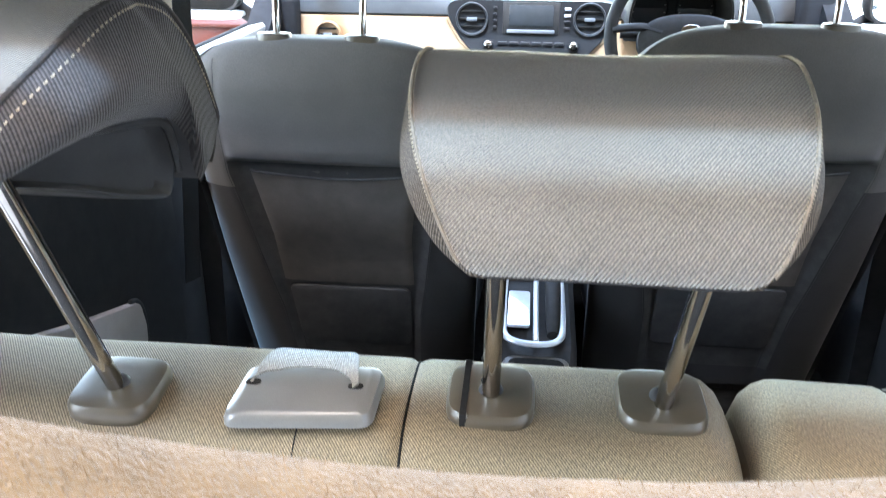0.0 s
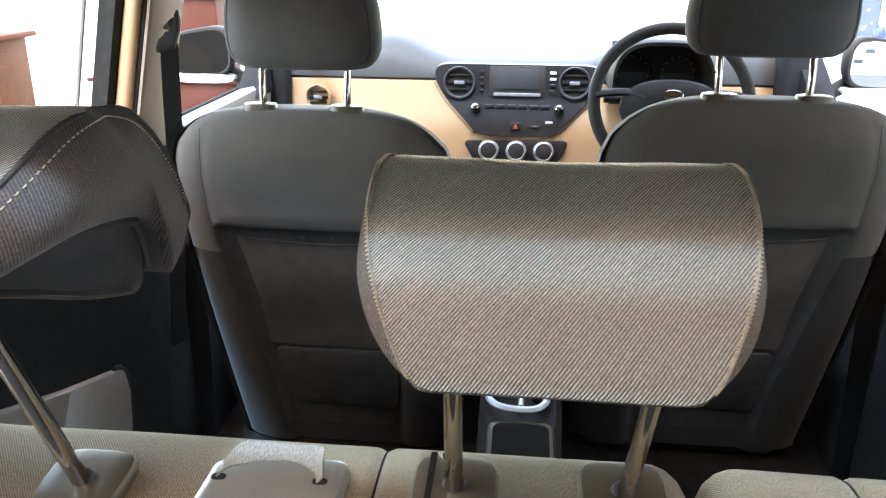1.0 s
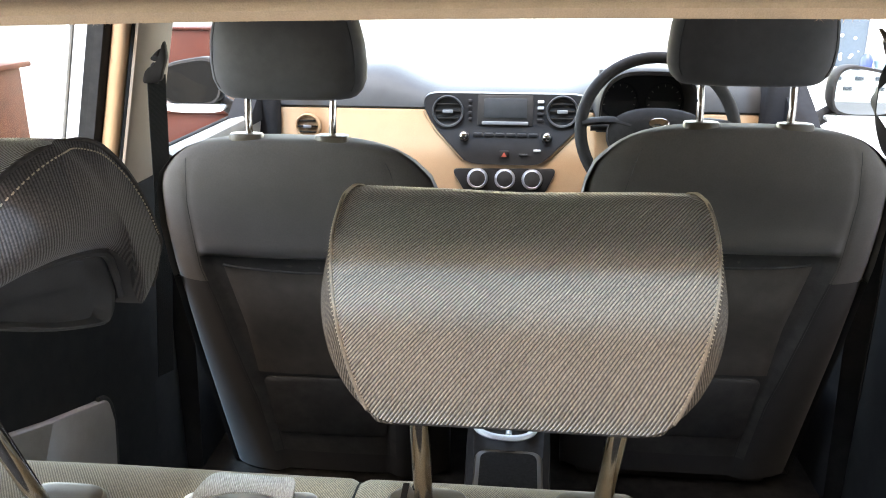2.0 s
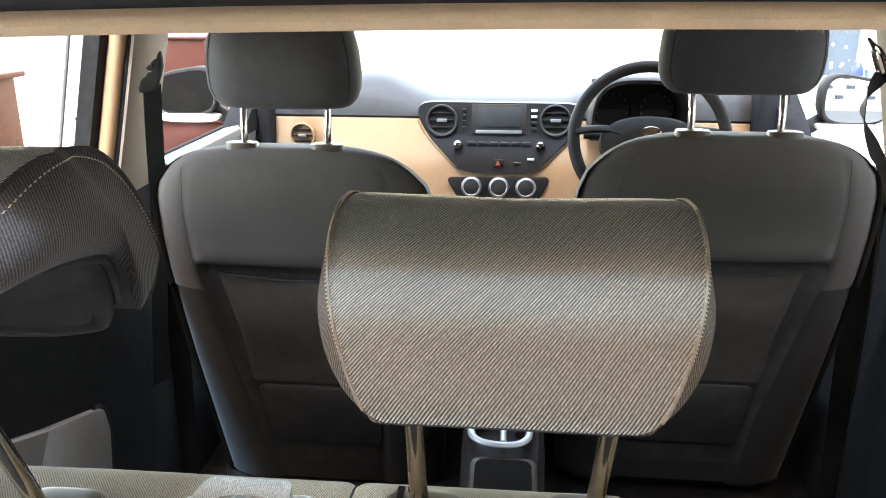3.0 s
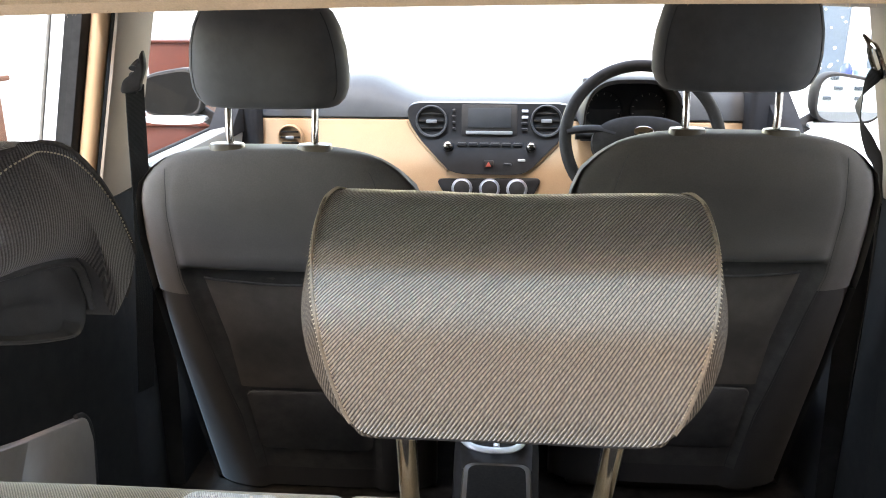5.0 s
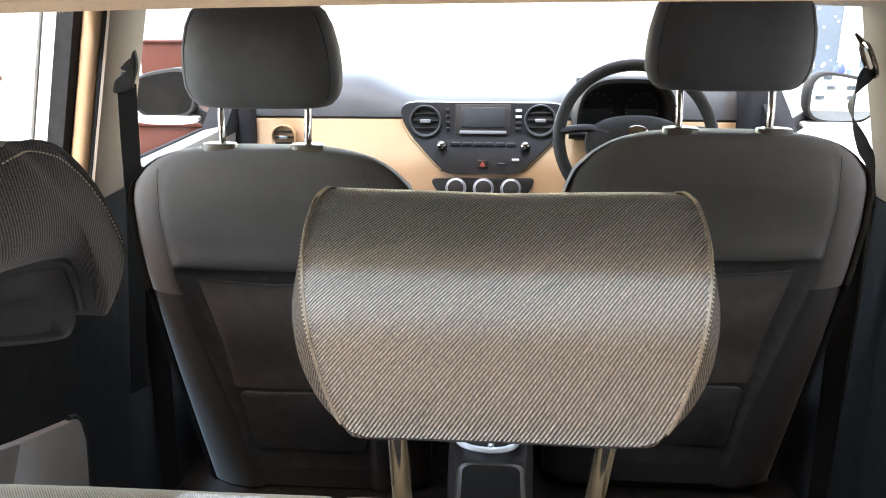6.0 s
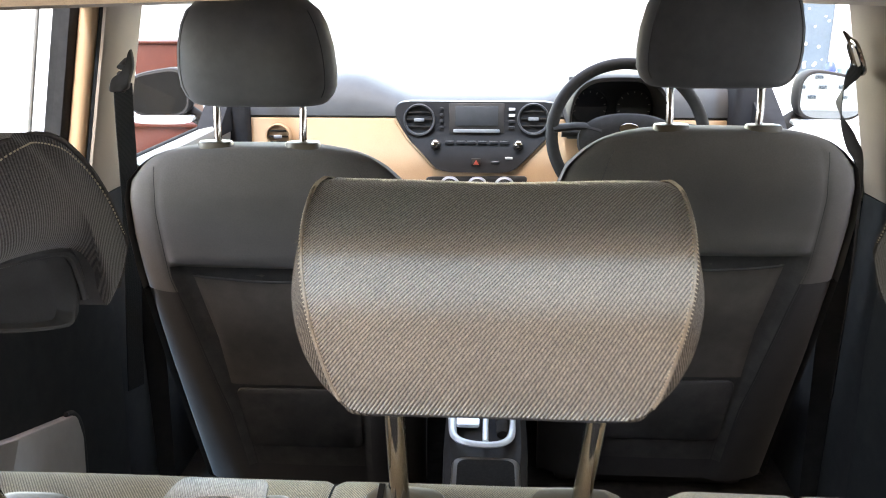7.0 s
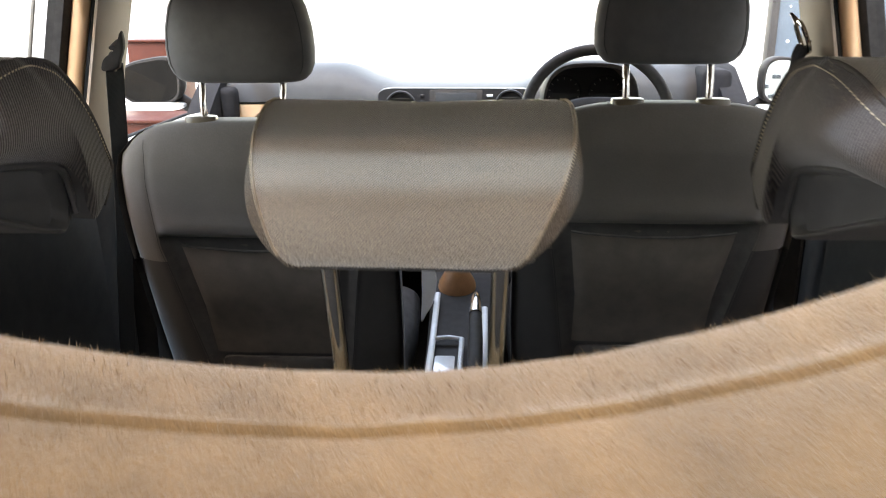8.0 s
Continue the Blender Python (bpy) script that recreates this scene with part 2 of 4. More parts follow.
def tube(points, radius, sides=10, closed=False, bm=None, flat=1.0, caps=True):
    """A round or flattened bar along a line."""
    p = [Vector(q) for q in points]
    rings = []
    up = Vector((0, 0, 1))
    for i, q in enumerate(p):
        a, b = (p[i - 1], p[(i + 1) % len(p)]) if closed else (p[max(i - 1, 0)], p[min(i + 1, len(p) - 1)])
        d = (b - a).normalized()
        if abs(d.dot(up)) > 0.95:
            up = Vector((0, 1, 0)) if abs(d.y) < 0.9 else Vector((1, 0, 0))
        s = d.cross(up).normalized()
        up = s.cross(d).normalized()
        r = radius[i] if isinstance(radius, (list, tuple)) else radius
        rings.append([q + r * (math.cos(t) * s + flat * math.sin(t) * up) for t in (math.tau * k / sides for k in range(sides))])
    if closed:
        rings.append(rings[0])
        bm = loft(rings, True, False, bm)
        bmesh.ops.remove_doubles(bm, verts=bm.verts[:], dist=1e-6)
        return bm
    return loft(rings, True, caps, bm)


def box(x0, x1, y0, y1, z0, z1, r=0.003, seg=2, bm=None):
    """A block with rounded edges."""
    own = bmesh.new()
    own.loops.layers.uv.verify()
    bmesh.ops.create_cube(own, size=1, matrix=Matrix.LocRotScale(((x0 + x1) / 2, (y0 + y1) / 2, (z0 + z1) / 2), None, (x1 - x0, y1 - y0, z1 - z0)))
    if r:
        bmesh.ops.bevel(own, geom=own.edges[:], offset=r, segments=seg, affect="EDGES", profile=0.5)
    if bm is None:
        return own
    me = bpy.data.meshes.new("tmp")
    own.to_mesh(me)
    own.free()
    bm.from_mesh(me)
    bpy.data.meshes.remove(me)
    return bm


def plate(outline, place, depth, r=0.002):
    """A plate of a flat outline (u, v): place(u, v, h) gives the point at height h over its plane."""
    c = [sum(q[k] for q in outline) / len(outline) for k in (0, 1)]
    half = max(max(abs(q[0] - c[0]), abs(q[1] - c[1])) for q in outline)

    def ring(inset, h):
        k = 1 - inset / half
        return [Vector(place(c[0] + (u - c[0]) * k, c[1] + (v - c[1]) * k, h)) for u, v in outline]

    return loft([ring(0, 0), ring(0, depth - r), ring(r * 0.3, depth - r * 0.3), ring(r, depth)])


def rounded(corners, r, n=5):
    """A flat outline with rounded corners."""
    out = []
    k = len(corners)
    for i in range(k):
        p, a, b = (Vector(corners[j]) for j in (i, i - 1, (i + 1) % k))
        da, db = (a - p).normalized(), (b - p).normalized()
        turn = da.angle(db)
        cut = min(r / math.tan(turn / 2), (a - p).length * 0.48, (b - p).length * 0.48)
        s, e = p + da * cut, p + db * cut
        for j in range(n + 1):
            f = j / n
            out.append(tuple((1 - f) ** 2 * s + 2 * f * (1 - f) * p + f * f * e))
    return out


def lathe(profile, centre, axis, n=28, bm=None):
    """A turned body: (radius, height) along an axis from a centre."""
    axis = Vector(axis).normalized()
    s = axis.orthogonal().normalized()
    t = axis.cross(s)
    c = Vector(centre)
    rings = [[c + axis * h + max(r, 1e-5) * (math.cos(a) * s + math.sin(a) * t) for a in (math.tau * k / n for k in range(n))] for r, h in profile]
    return loft(rings, True, True, bm)


def ribbon(points, width, thick=0.0014):
    """A flat band along a line; width gives its half-width vector at each point."""
    p = [Vector(q) for q in points]
    rings = []
    for i, q in enumerate(p):
        d = (p[min(i + 1, len(p) - 1)] - p[max(i - 1, 0)]).normalized()
        w = Vector(width[i] if isinstance(width, list) else width)
        nrm = d.cross(w).normalized() * thick / 2
        rings.append([q + w + nrm, q - w + nrm, q - w - nrm, q + w - nrm])
    return loft(rings)


def oval(hx, hy, n, power=2.6):
    """An outline between an ellipse and a rectangle."""
    out = []
    for k in range(n):
        a = math.tau * k / n
        c, s = math.cos(a), math.sin(a)
        out.append((hx * math.copysign(abs(c) ** (2 / power), c), hy * math.copysign(abs(s) ** (2 / power), s)))
    return out


def smooth_at(x, a, b):
    t = max(0.0, min(1.0, (x - a) / (b - a)))
    return t * t * (3 - 2 * t)


# ---- car shell ----
CX = 0.0
shell = thing("car_shell", (CX, 0.8, 0.3), "pale car body shell with beige pillar trims and dark carpet floor", "car body", kind="structure")
part("floor", box(-0.81, 0.81, -0.5, 2.36, 0.26, 0.30, 0), FLOOR, shell)
part("firewall", box(-0.81, 0.81, 2.30, 2.36, 0.30, 1.02, 0), BLACK, shell)


def header_z(x):
    return 1.373 + 0.014 * x - 0.0436 * x * x


def roof_ring(x, drop=0.0):
    z = header_z(x) - drop
    pts = [(-0.109, z), (-0.112, z + 0.004), (-0.110, z + 0.0105), (-0.09, z + 0.018), (0.2, z + 0.030), (0.9, z + 0.045), (1.45, z + 0.030), (1.46, z + 0.012),
           (0.9, z + 0.035), (0.2, z + 0.016), (-0.06, z + 0.006), (-0.095, z + 0.0)]
    return [(x, y, zz) for y, zz in pts]


liner = solo("ceiling", loft([roof_ring(x) for x in np.linspace(-0.56, 0.60, 33)]), LINER, (CX, 0.6, 1.39), "beige felt headliner with a frayed rear edge", "headliner", kind="structure")
skin = []
for x in np.linspace(-0.62, 0.66, 33):
    z = header_z(x)
    skin.append([(x, y, zz) for y, zz in ((-0.118, z + 0.022), (-0.135, z + 0.030), (-0.12, z + 0.045), (0.3, z + 0.072), (0.9, z + 0.085), (1.5, z + 0.062), (1.5, z + 0.04), (0.9, z + 0.06), (0.2, z + 0.045))])
part("roof_skin", loft(skin), BODY, shell)
seal = []
for x in np.linspace(-0.60, 0.64, 40):
    seal.append((x, -0.119, header_z(x) + 0.0185))
part("weatherstrip", tube(seal, 0.0082, 10), RUBBER, shell)
for side in (-1, 1):
    def sx(v):
        return (CX if side < 0 else CX + 0.022) + side * v
    def slab(name, mat, outline, x_in, x_out, lean=0.0):
        """An upright panel in the y, z plane that leans inwards towards the roof."""
        bm = loft([[(sx(xx - lean * max(0, z - 1.05)), y, z) for y, z in outline] for xx in (x_in, x_out)])
        return part(name, bm, mat, shell)
    slab("rear_quarter_trim", TRIM, [(-0.14, 0.45), (0.36, 0.45), (0.36, 1.06), (0.30, 1.16), (0.18, 1.32), (0.14, 1.42), (-0.14, 1.42)], 0.66, 0.76, 0.26)
    slab("roof_rail", TRIM, [(0.10, 1.355), (1.50, 1.355), (1.50, 1.44), (0.10, 1.44)], 0.655, 0.76, 0.26)
    slab("rear_door_skin", BODY, [(0.36, 0.30), (0.98, 0.30), (0.98, 1.05), (0.36, 1.05)], 0.76, 0.80)
    slab("front_door_skin", BODY, [(1.14, 0.30), (2.30, 0.30), (2.30, 0.985), (1.14, 1.00)], 0.755, 0.81)
    # pillar between the doors: shaped trim with a lit rear face and a face that looks inwards
    foot = [(0.763, 0.996), (0.735, 0.998), (0.729, 0.999), (0.724, 0.992), (0.719, 0.992), (0.715, 1.00), (0.713, 1.06), (0.714, 1.13), (0.722, 1.15), (0.763, 1.15)]
    rings = []
    for z in np.linspace(1.008, 1.40, 12):
        lean = 0.225 * (z - 1.02)
        rings.append([(sx(xx - lean), y, z) for xx, y in foot])
    part("pillar_trim", loft(rings), TRIM, shell)
    bow = ((0.766, 0.993), (0.764, 0.985), (0.758, 0.9795), (0.750, 0.977), (0.742, 0.9785), (0.736, 0.983), (0.7335, 0.990), (0.7335, 0.9955))
    strip = [[(sx(xx - 0.225 * (z - 1.02)), y, z) for xx, y in bow] for z in np.linspace(1.008, 1.40, 12)]
    part("pillar_edge", loft(strip), EDGE, shell, "tan pillar edge trim")
    gap = [(sx(0.7290 - 0.225 * (z - 1.02)), 0.9955, z) for z in np.linspace(1.008, 1.40, 12)]
    part("pillar_gasket", tube(gap, 0.0042, 8), RUBBER, shell)
    low = [[(sx(xx + 0.004 * k), y + 0.002 * k, z) for xx, y in foot] for z, k in ((0.30, 1), (0.7, 1), (0.998, 1), (1.006, 0.5))]
    part("lower_pillar_trim", loft(low), DOOR_BLACK, shell)
    rings = []
    for z in np.linspace(0.42, 1.40, 22):
        lean = 0.225 * max(0.0, z - 1.02)
        rings.append([(sx(xx - lean), y, z) for xx, y in ((0.800, 0.965), (0.770, 0.965), (0.765, 0.975), (0.765, 1.13), (0.81, 1.13))])
    part("door_seal", loft(rings), RUBBER, shell)
    bar = [(sx(0.822 - 0.225 * (z - 1.02)), 0.955, z) for z in np.linspace(1.0, 1.39, 8)]
    part("window_channel", tube(bar, 0.0045, 8), SILL, shell)
    front = [(sx(0.69), 2.30, 1.02), (sx(0.655), 1.95, 1.20), (sx(0.57), 1.52, 1.41)]
    part("windscreen_pillar", tube(curve_through(front, 12), 0.028, 10), TRIM, shell)
pane = loft([[(CX - 0.72, 2.36, 1.02), (CX + 0.72, 2.36, 1.02)], [(CX - 0.60, 1.50, 1.425), (CX + 0.60, 1.50, 1.425)]], False, False)
part("windscreen", pane, GLASS, shell, "clear raked windscreen")

# unseen raised tailgate, added to shade the rests: frame, tinted pane and lower panel
gate = thing("tailgate", (0.02, -0.20, 1.45), "unseen raised pale tailgate with a tinted rear window, shapes the light", "tailgate", kind="structure")


def gate_at(x, s, h):
    return (x, -0.205 - math.cos(radians(25)) * s - math.sin(radians(25)) * h, 1.455 + math.sin(radians(25)) * s + math.cos(radians(25)) * h)


def gate_bar(name, x0, x1, s0, s1):
    part(name, loft([[gate_at(x, s, h) for s, h in ((s0, 0.0), (s1, 0.0), (s1, 0.035), (s0, 0.035))] for x in (x0, x1)]), BODY, gate)


gate_bar("top_rail", -0.60, 0.64, 0.0, 0.095)
gate_bar("lower_panel", -0.66, 0.70, 0.48, 1.02)
gate_bar("side_rail", -0.60, -0.52, 0.095, 0.48)
gate_bar("side_rail", 0.56, 0.64, 0.095, 0.48)
part("rear_window", loft([[gate_at(x, s, 0.02) for x in (-0.525, 0.565)] for s in (0.09, 0.485)], False, False), TINTED, gate, "tinted rear window")

# ---- rear seat ----
PROFILE = [(0.150, 0.60), (0.115, 0.85), (0.092, 0.985), (0.076, 1.026), (0.058, 1.043), (0.030, 1.0475), (-0.005, 1.0465), (-0.034, 1.0385),
           (-0.052, 1.022), (-0.060, 0.99), (-0.052, 0.85), (0.010, 0.60)]


def seat_ring(x, inset=0.0, dip=0.0):
    pts = curve_through([(0, y, z) for y, z in PROFILE], 60)
    out = []
    for i, p in enumerate(pts):
        d = pts[min(i + 1, 59)] - pts[max(i - 1, 0)]
        nrm = Vector((0, -d.z, d.y)).normalized()
        if nrm.dot(p - Vector((0, 0.03, 0.85))) < 0:
            nrm = -nrm
        k = inset + dip
        q = p - nrm * k
        wave = 0.0012 * noise.noise((x * 9, q.y * 14, q.z * 14))
        out.append((x, q.y, q.z + wave))
    return out


def seat_section(name, x0, x1, seams, label):
    st = thing(name, ((x0 + x1) / 2, 0.06, 0.60), label, "rear seat", "rear seat backs")
    xs = set(np.round(np.arange(x0 + 0.03, x1 - 0.029, 0.02), 4))
    for s in seams:
        xs = {x for x in xs if abs(x - s) > 0.012} | {round(s + d, 4) for d in (-0.012, -0.007, -0.0035, -0.0015, 0, 0.0015, 0.0035, 0.007, 0.012)}
    r = 0.03
    rings = []
    for a in (88, 70, 50, 30, 12):
        rings.append(seat_ring(x0 + r * (1 - math.sin(radians(a))), r * (1 - math.cos(radians(a)))))
    for x in sorted(xs):
        dip = sum(0.0032 * math.exp(-((x - s) / 0.004) ** 2) for s in seams)
        rings.append(seat_ring(x, 0, dip))
    for a in (12, 30, 50, 70, 88):
        rings.append(seat_ring(x1 - r * (1 - math.sin(radians(a))), r * (1 - math.cos(radians(a)))))
    cover = part("cover", loft(rings), SEAT_TWILL, st)
    for s in seams:
        line = [Vector(p) for p in seat_ring(s, 0, 0.0030)][14:46]
        part("seam", tube(line, 0.0009, 6), SEAM_HOLLOW, cover)
    return st


wide = seat_section("rear_seat_back", -0.66, 0.1275, [-0.087], "wide rear seat back in grey-brown twill, upright")
narrow = seat_section("rear_seat_back", 0.1335, 0.70, [0.235], "narrow rear seat back in grey-brown twill, upright")
short = [Vector(p) for p in seat_ring(-0.154, 0, 0.0006)][30:46]
part("seam", tube(short, 0.0009, 6), SEAM_HOLLOW, wide)

POST_LEAN = Vector((0, -0.435, 0.90)).normalized()
RESTS = ((-0.330, -0.010, 1.0515, 0.034, wide, -0.098, 0.055), (0.0230, 0.009, 1.0515, 0.0, wide, -0.0530, 0.0570), (0.375, -0.004, 1.0515, 0.034, narrow, -0.055, 0.098))


def bezel(x, y, z, parent, slot):
    up = Vector((0, -0.10, 0.995)).normalized()
    fwd = Vector((0, 0.995, 0.10)).normalized()
    o = Vector((x, y, z))

    def at(u, v, h):
        return o + Vector((1, 0, 0)) * u + fwd * v + up * h

    rings = [[at(u * k, v * k, h) for u, v in oval(0.0288, 0.0290, 40, 4.0)] for k, h in ((0.93, -0.008), (1.0, -0.004), (1.0, 0.001), (0.985, 0.0035), (0.93, 0.0062), (0.84, 0.0070), (0.5, 0.0072))]
    b = part("bezel", loft(rings), BEZEL, parent)
    part("collar", lathe([(0.0088, 0.0), (0.0080, 0.0028), (0.0068, 0.0042), (0.0050, 0.0046)], at(0, -0.002, 0.005), POST_LEAN, 24), CAP, b)
    if slot:
        # dark inlay for the shade inside the slot
        part("release_slot", loft([[at(-0.0165 + du, v, h) for du, h in ((-0.0021, 0.0076), (0.0021, 0.0076), (0.0021, -0.004), (-0.0021, -0.004))] for v in np.linspace(-0.0284, 0.0284, 9)]), SEAM_HOLLOW, b)
        for dy in (-0.0285, 0.0245):
            part("catch", box(x - 0.0195, x - 0.0135, y + dy, y + dy + 0.004, z + 0.001, z + (0.0098 if dy > 0 else 0.004), 0.0008), STRAP, b, "pale catch")


for cx, cy, cz, lift, parent, left, right in RESTS:
    for foot in (left, right):
        bezel(cx + foot - 0.003, cy + (0.003 if foot > 0 and cx == 0.0230 else -0.002), cz - 0.003, parent, foot < 0)

# seat release: a plate with a pull strap through two slots
PLATE = rounded([(-0.200, -0.043), (-0.105, -0.036), (-0.104, 0.019), (-0.198, 0.014)], 0.010)


def on_plate(u, v, h):
    return (u, v, 1.0475 + h + 0.05 * (v + 0.03) + 0.02 * (u + 0.15))


cover = part("release_plate", plate(PLATE, on_plate, 0.0105, 0.007), LATCH, wide, "silver-grey plastic seat release plate")
for u in (-0.188, -0.120):
    # flat dark oval in place of the slot's shaded opening
    part("strap_slot_shade", plate(oval(0.005, 0.0032, 20), lambda a, b, h, u=u: on_plate(u + a, -0.008 + b, 0.0103 + h), 0.0008, 0.0002), SEAM_HOLLOW, cover)
loop = curve_through([(-0.188, -0.008, 1.0605), (-0.1845, 0.001, 1.0635), (-0.177, 0.0110, 1.0645), (-0.164, 0.0145, 1.0642), (-0.150, 0.0150, 1.0643), (-0.137, 0.0140, 1.0642), (-0.127, 0.0105, 1.0645), (-0.1225, 0.000, 1.0635), (-0.120, -0.009, 1.0605)], 40)
tilt = curve_through([(0.0015, 0.0015, 0.0010), (-0.002, 0.0035, 0.0010), (-0.003, 0.0095, 0.0020), (0.0, 0.0085, 0.0015), (0.0, 0.0075, 0.0015), (0.0, 0.0080, 0.0015), (0.003, 0.0095, 0.0020), (0.002, 0.0035, 0.0010), (0.0015, 0.0015, 0.0010)], 40)
part("pull_strap", ribbon(loop, tilt, 0.0016), STRAP, cover, "woven grey pull strap")

# ---- rear head restraints ----
TOP = [(-0.127, 0.144), (-0.122, 0.155), (-0.106, 0.1695), (-0.078, 0.1870), (-0.040, 0.2050), (-0.010, 0.2168), (0.004, 0.2200), (0.018, 0.2192), (0.038, 0.2108), (0.064, 0.1915), (0.092, 0.1640), (0.109, 0.1390)]
UNDER = [(0.1140, 0.127), (0.1110, 0.115), (0.1050, 0.1045), (0.0965, 0.0955), (0.0875, 0.0905), (0.0815, 0.104), (0.0790, 0.121), (0.060, 0.1395), (0.0, 0.152), (-0.050, 0.156), (-0.094, 0.150), (-0.117, 0.141)]


def pad_width(d, crown):
    """Half the width of the cover at a distance d along it from its top edge, where it is crown wide."""
    k = [(0.0, crown), (0.004, crown + 0.0038 * (0.1028 - crown) / 0.0108), (0.010, crown + 0.0074 * (0.1028 - crown) / 0.0108), (0.018, crown + 0.0098 * (0.1028 - crown) / 0.0108), (0.032, 0.1028), (0.058, 0.1012), (0.088, 0.0952), (0.112, 0.0882), (0.1285, 0.0818), (0.144, 0.0746), (0.154, 0.0690), (0.1586, 0.0624), (0.165, 0.0510), (0.20, 0.0460)]
    for (a, wa), (b, wb) in zip(k, k[1:]):
        if d <= b:
            return wa + (wb - wa) * (d - a) / (b - a)
    return k[-1][1]


def rear_rest(left, right, taper, lift):
    ob = thing("head_restraint", (0, 0, 0), "saddle-shaped rear head restraint in grey-brown twill on chrome posts", "head restraint", "rear head restraints")
    n = 84
    crown_w = 0.0920 if taper else 0.0995
    loop2 = curve_through([(0, y, z) for y, z in TOP + UNDER], n, True)
    apex = max(range(n), key=lambda i: loop2[i].z)
    top_end = int(n * (len(TOP) + 0.3) / (len(TOP) + len(UNDER)))
    dist = [0.0] * n
    for i in range(apex + 1, n):
        dist[i] = dist[i - 1] + (loop2[i] - loop2[i - 1]).length
    for i in range(apex - 1, -1, -1):
        dist[i] = dist[i + 1] + (loop2[i + 1] - loop2[i]).length
    w = []
    for i in range(n):
        if i <= top_end:
            w.append(pad_width(dist[i], crown_w) - taper * smooth_at(dist[i], 0.0, 0.035) * smooth_at(-dist[i], -0.15, -0.10) if i <= apex else crown_w + (0.0115 if taper else -0.0030) * smooth_at(dist[i], 0.0, 0.025) - 0.0060 * smooth_at(dist[i], 0.05, 0.14))
        else:
            y = loop2[i].y
            w.append(0.050 + 0.036 * smooth_at(y, -0.125, -0.05) + 0.009 * smooth_at(y, 0.06, 0.11))
    w = [sum(w[(i + d) % n] for d in (-1, 0, 1)) / 3 for i in range(n)]
    hub = Vector((0, -0.005, 0.185))

    def ring(f, swell=0.0):
        return [Vector((f * w[i], loop2[i].y, loop2[i].z)) + (loop2[i] - hub).normalized() * swell for i in range(n)]

    across = [-1, -0.985, -0.94, -0.8, -0.6, -0.4, -0.2, 0, 0.2, 0.4, 0.6, 0.8, 0.94, 0.985, 1]
    rings = []
    for f in across:
        sag = -0.0022 * math.exp(-(f / 0.45) ** 2) if abs(f) < 0.9 else -0.0012 * smooth_at(abs(f), 0.94, 1.0)
        r = ring(f)
        rings.append([Vector((p.x, p.y, p.z + sag * smooth_at(p.z, 0.15, 0.22) + 0.0008 * noise.noise(p * 22))) for p in r])
    part("cover", loft([r[:top_end + 1] for r in rings], False, False), CLOTH, ob)
    part("underside", loft([r[top_end:] + r[:1] for r in rings], False, False), CAP, ob, "dark cloth underside")
    for s in (-1, 1):
        crown = curve_through([(p.x, p.y, p.z) for p in (Vector((w[i], loop2[i].y, loop2[i].z)) for i in range(top_end + 1))], 110)
        below = curve_through([(w[i % n], loop2[i % n].y, loop2[i % n].z) for i in range(n, top_end - 1, -1)], 110)
        cols = []
        for t in np.linspace(0, 1, 19):
            col = []
            for i in range(110):
                q = crown[i].lerp(below[i], t)
                gap = (crown[i] - below[i]).length
                full = sum(np.interp(q.y + d, (-0.127, -0.119, -0.107, -0.09, -0.06, -0.03, 0.0, 0.05, 0.11), (0.058, 0.0745, 0.0860, 0.0955, 0.1055, 0.1093, *((0.1085, 0.1050, 0.098) if taper else (0.1095, 0.1055, 0.092)))) for d in (-0.010, -0.005, 0.0, 0.005, 0.010)) / 5
                g = (4 * t * (1 - t)) ** 0.65 * min(1.0, gap / 0.012)
                col.append(Vector((s * (q.x + max(0.0, full - q.x) * g), q.y, q.z)))
            cols.append(col)
        side = part("side_panel", loft(cols, False, False), (SIDE_CLOTH if taper else MID_SIDE)[s], ob, "ribbed dark side panel" if taper else "ribbed side panel, lightened to brown as if lit")
        edge = [Vector((s * (w[i] + 0.0002), loop2[i].y, loop2[i].z)) + (loop2[i] - hub).normalized() * (0.0004 - 0.0016 * smooth_at(-dist[i], -0.016, -0.004)) for i in range(2, top_end + (9 if taper else 0))]
        part("piping", tube(edge, [(0.0017 if taper else 0.0009) * (0.25 + 0.75 * smooth_at(dist[i], 0.003, 0.02)) for i in range(2, 2 + len(edge))], 8), DARK_PIPE if taper else PIPE, side)
        bm = bmesh.new()
        if taper:
            path = [cols[0][i].lerp(cols[1][i], 1.05) + Vector((s * 0.0006, 0, 0)) for i in range(13, 102)]
            fine = curve_through(path, 240)
            for a in range(0, 236, 3):
                tube([fine[a], (fine[a] + fine[a + 1]) / 2 + Vector((s * 0.0005, 0, 0)), fine[a + 1] + (fine[a + 2] - fine[a + 1]) * 0.4], 0.00046, 5, bm=bm)
        else:
            inner = curve_through([Vector((cols[0][i].x * 0.984, cols[0][i].y, cols[0][i].z)) for i in range(6, 90)], 130)
            mid = curve_through([cols[0][i] for i in range(6, 90)], 130)
            outer = curve_through([cols[0][i].lerp(cols[1][i], 0.55) for i in range(6, 90)], 130)
            for a, b, c in zip(inner, mid, outer):
                lift_off = (b - hub).normalized() * 0.0011
                tube([a + lift_off * 0.35, b + lift_off, c + lift_off * 0.5 + Vector((s * 0.0004, 0, 0))], 0.00034, 5, bm=bm)
        tagged(part("stitching", bm, STITCH, side, "pale stitching"), kind="stuff")
        foot_x = left if s < 0 else right
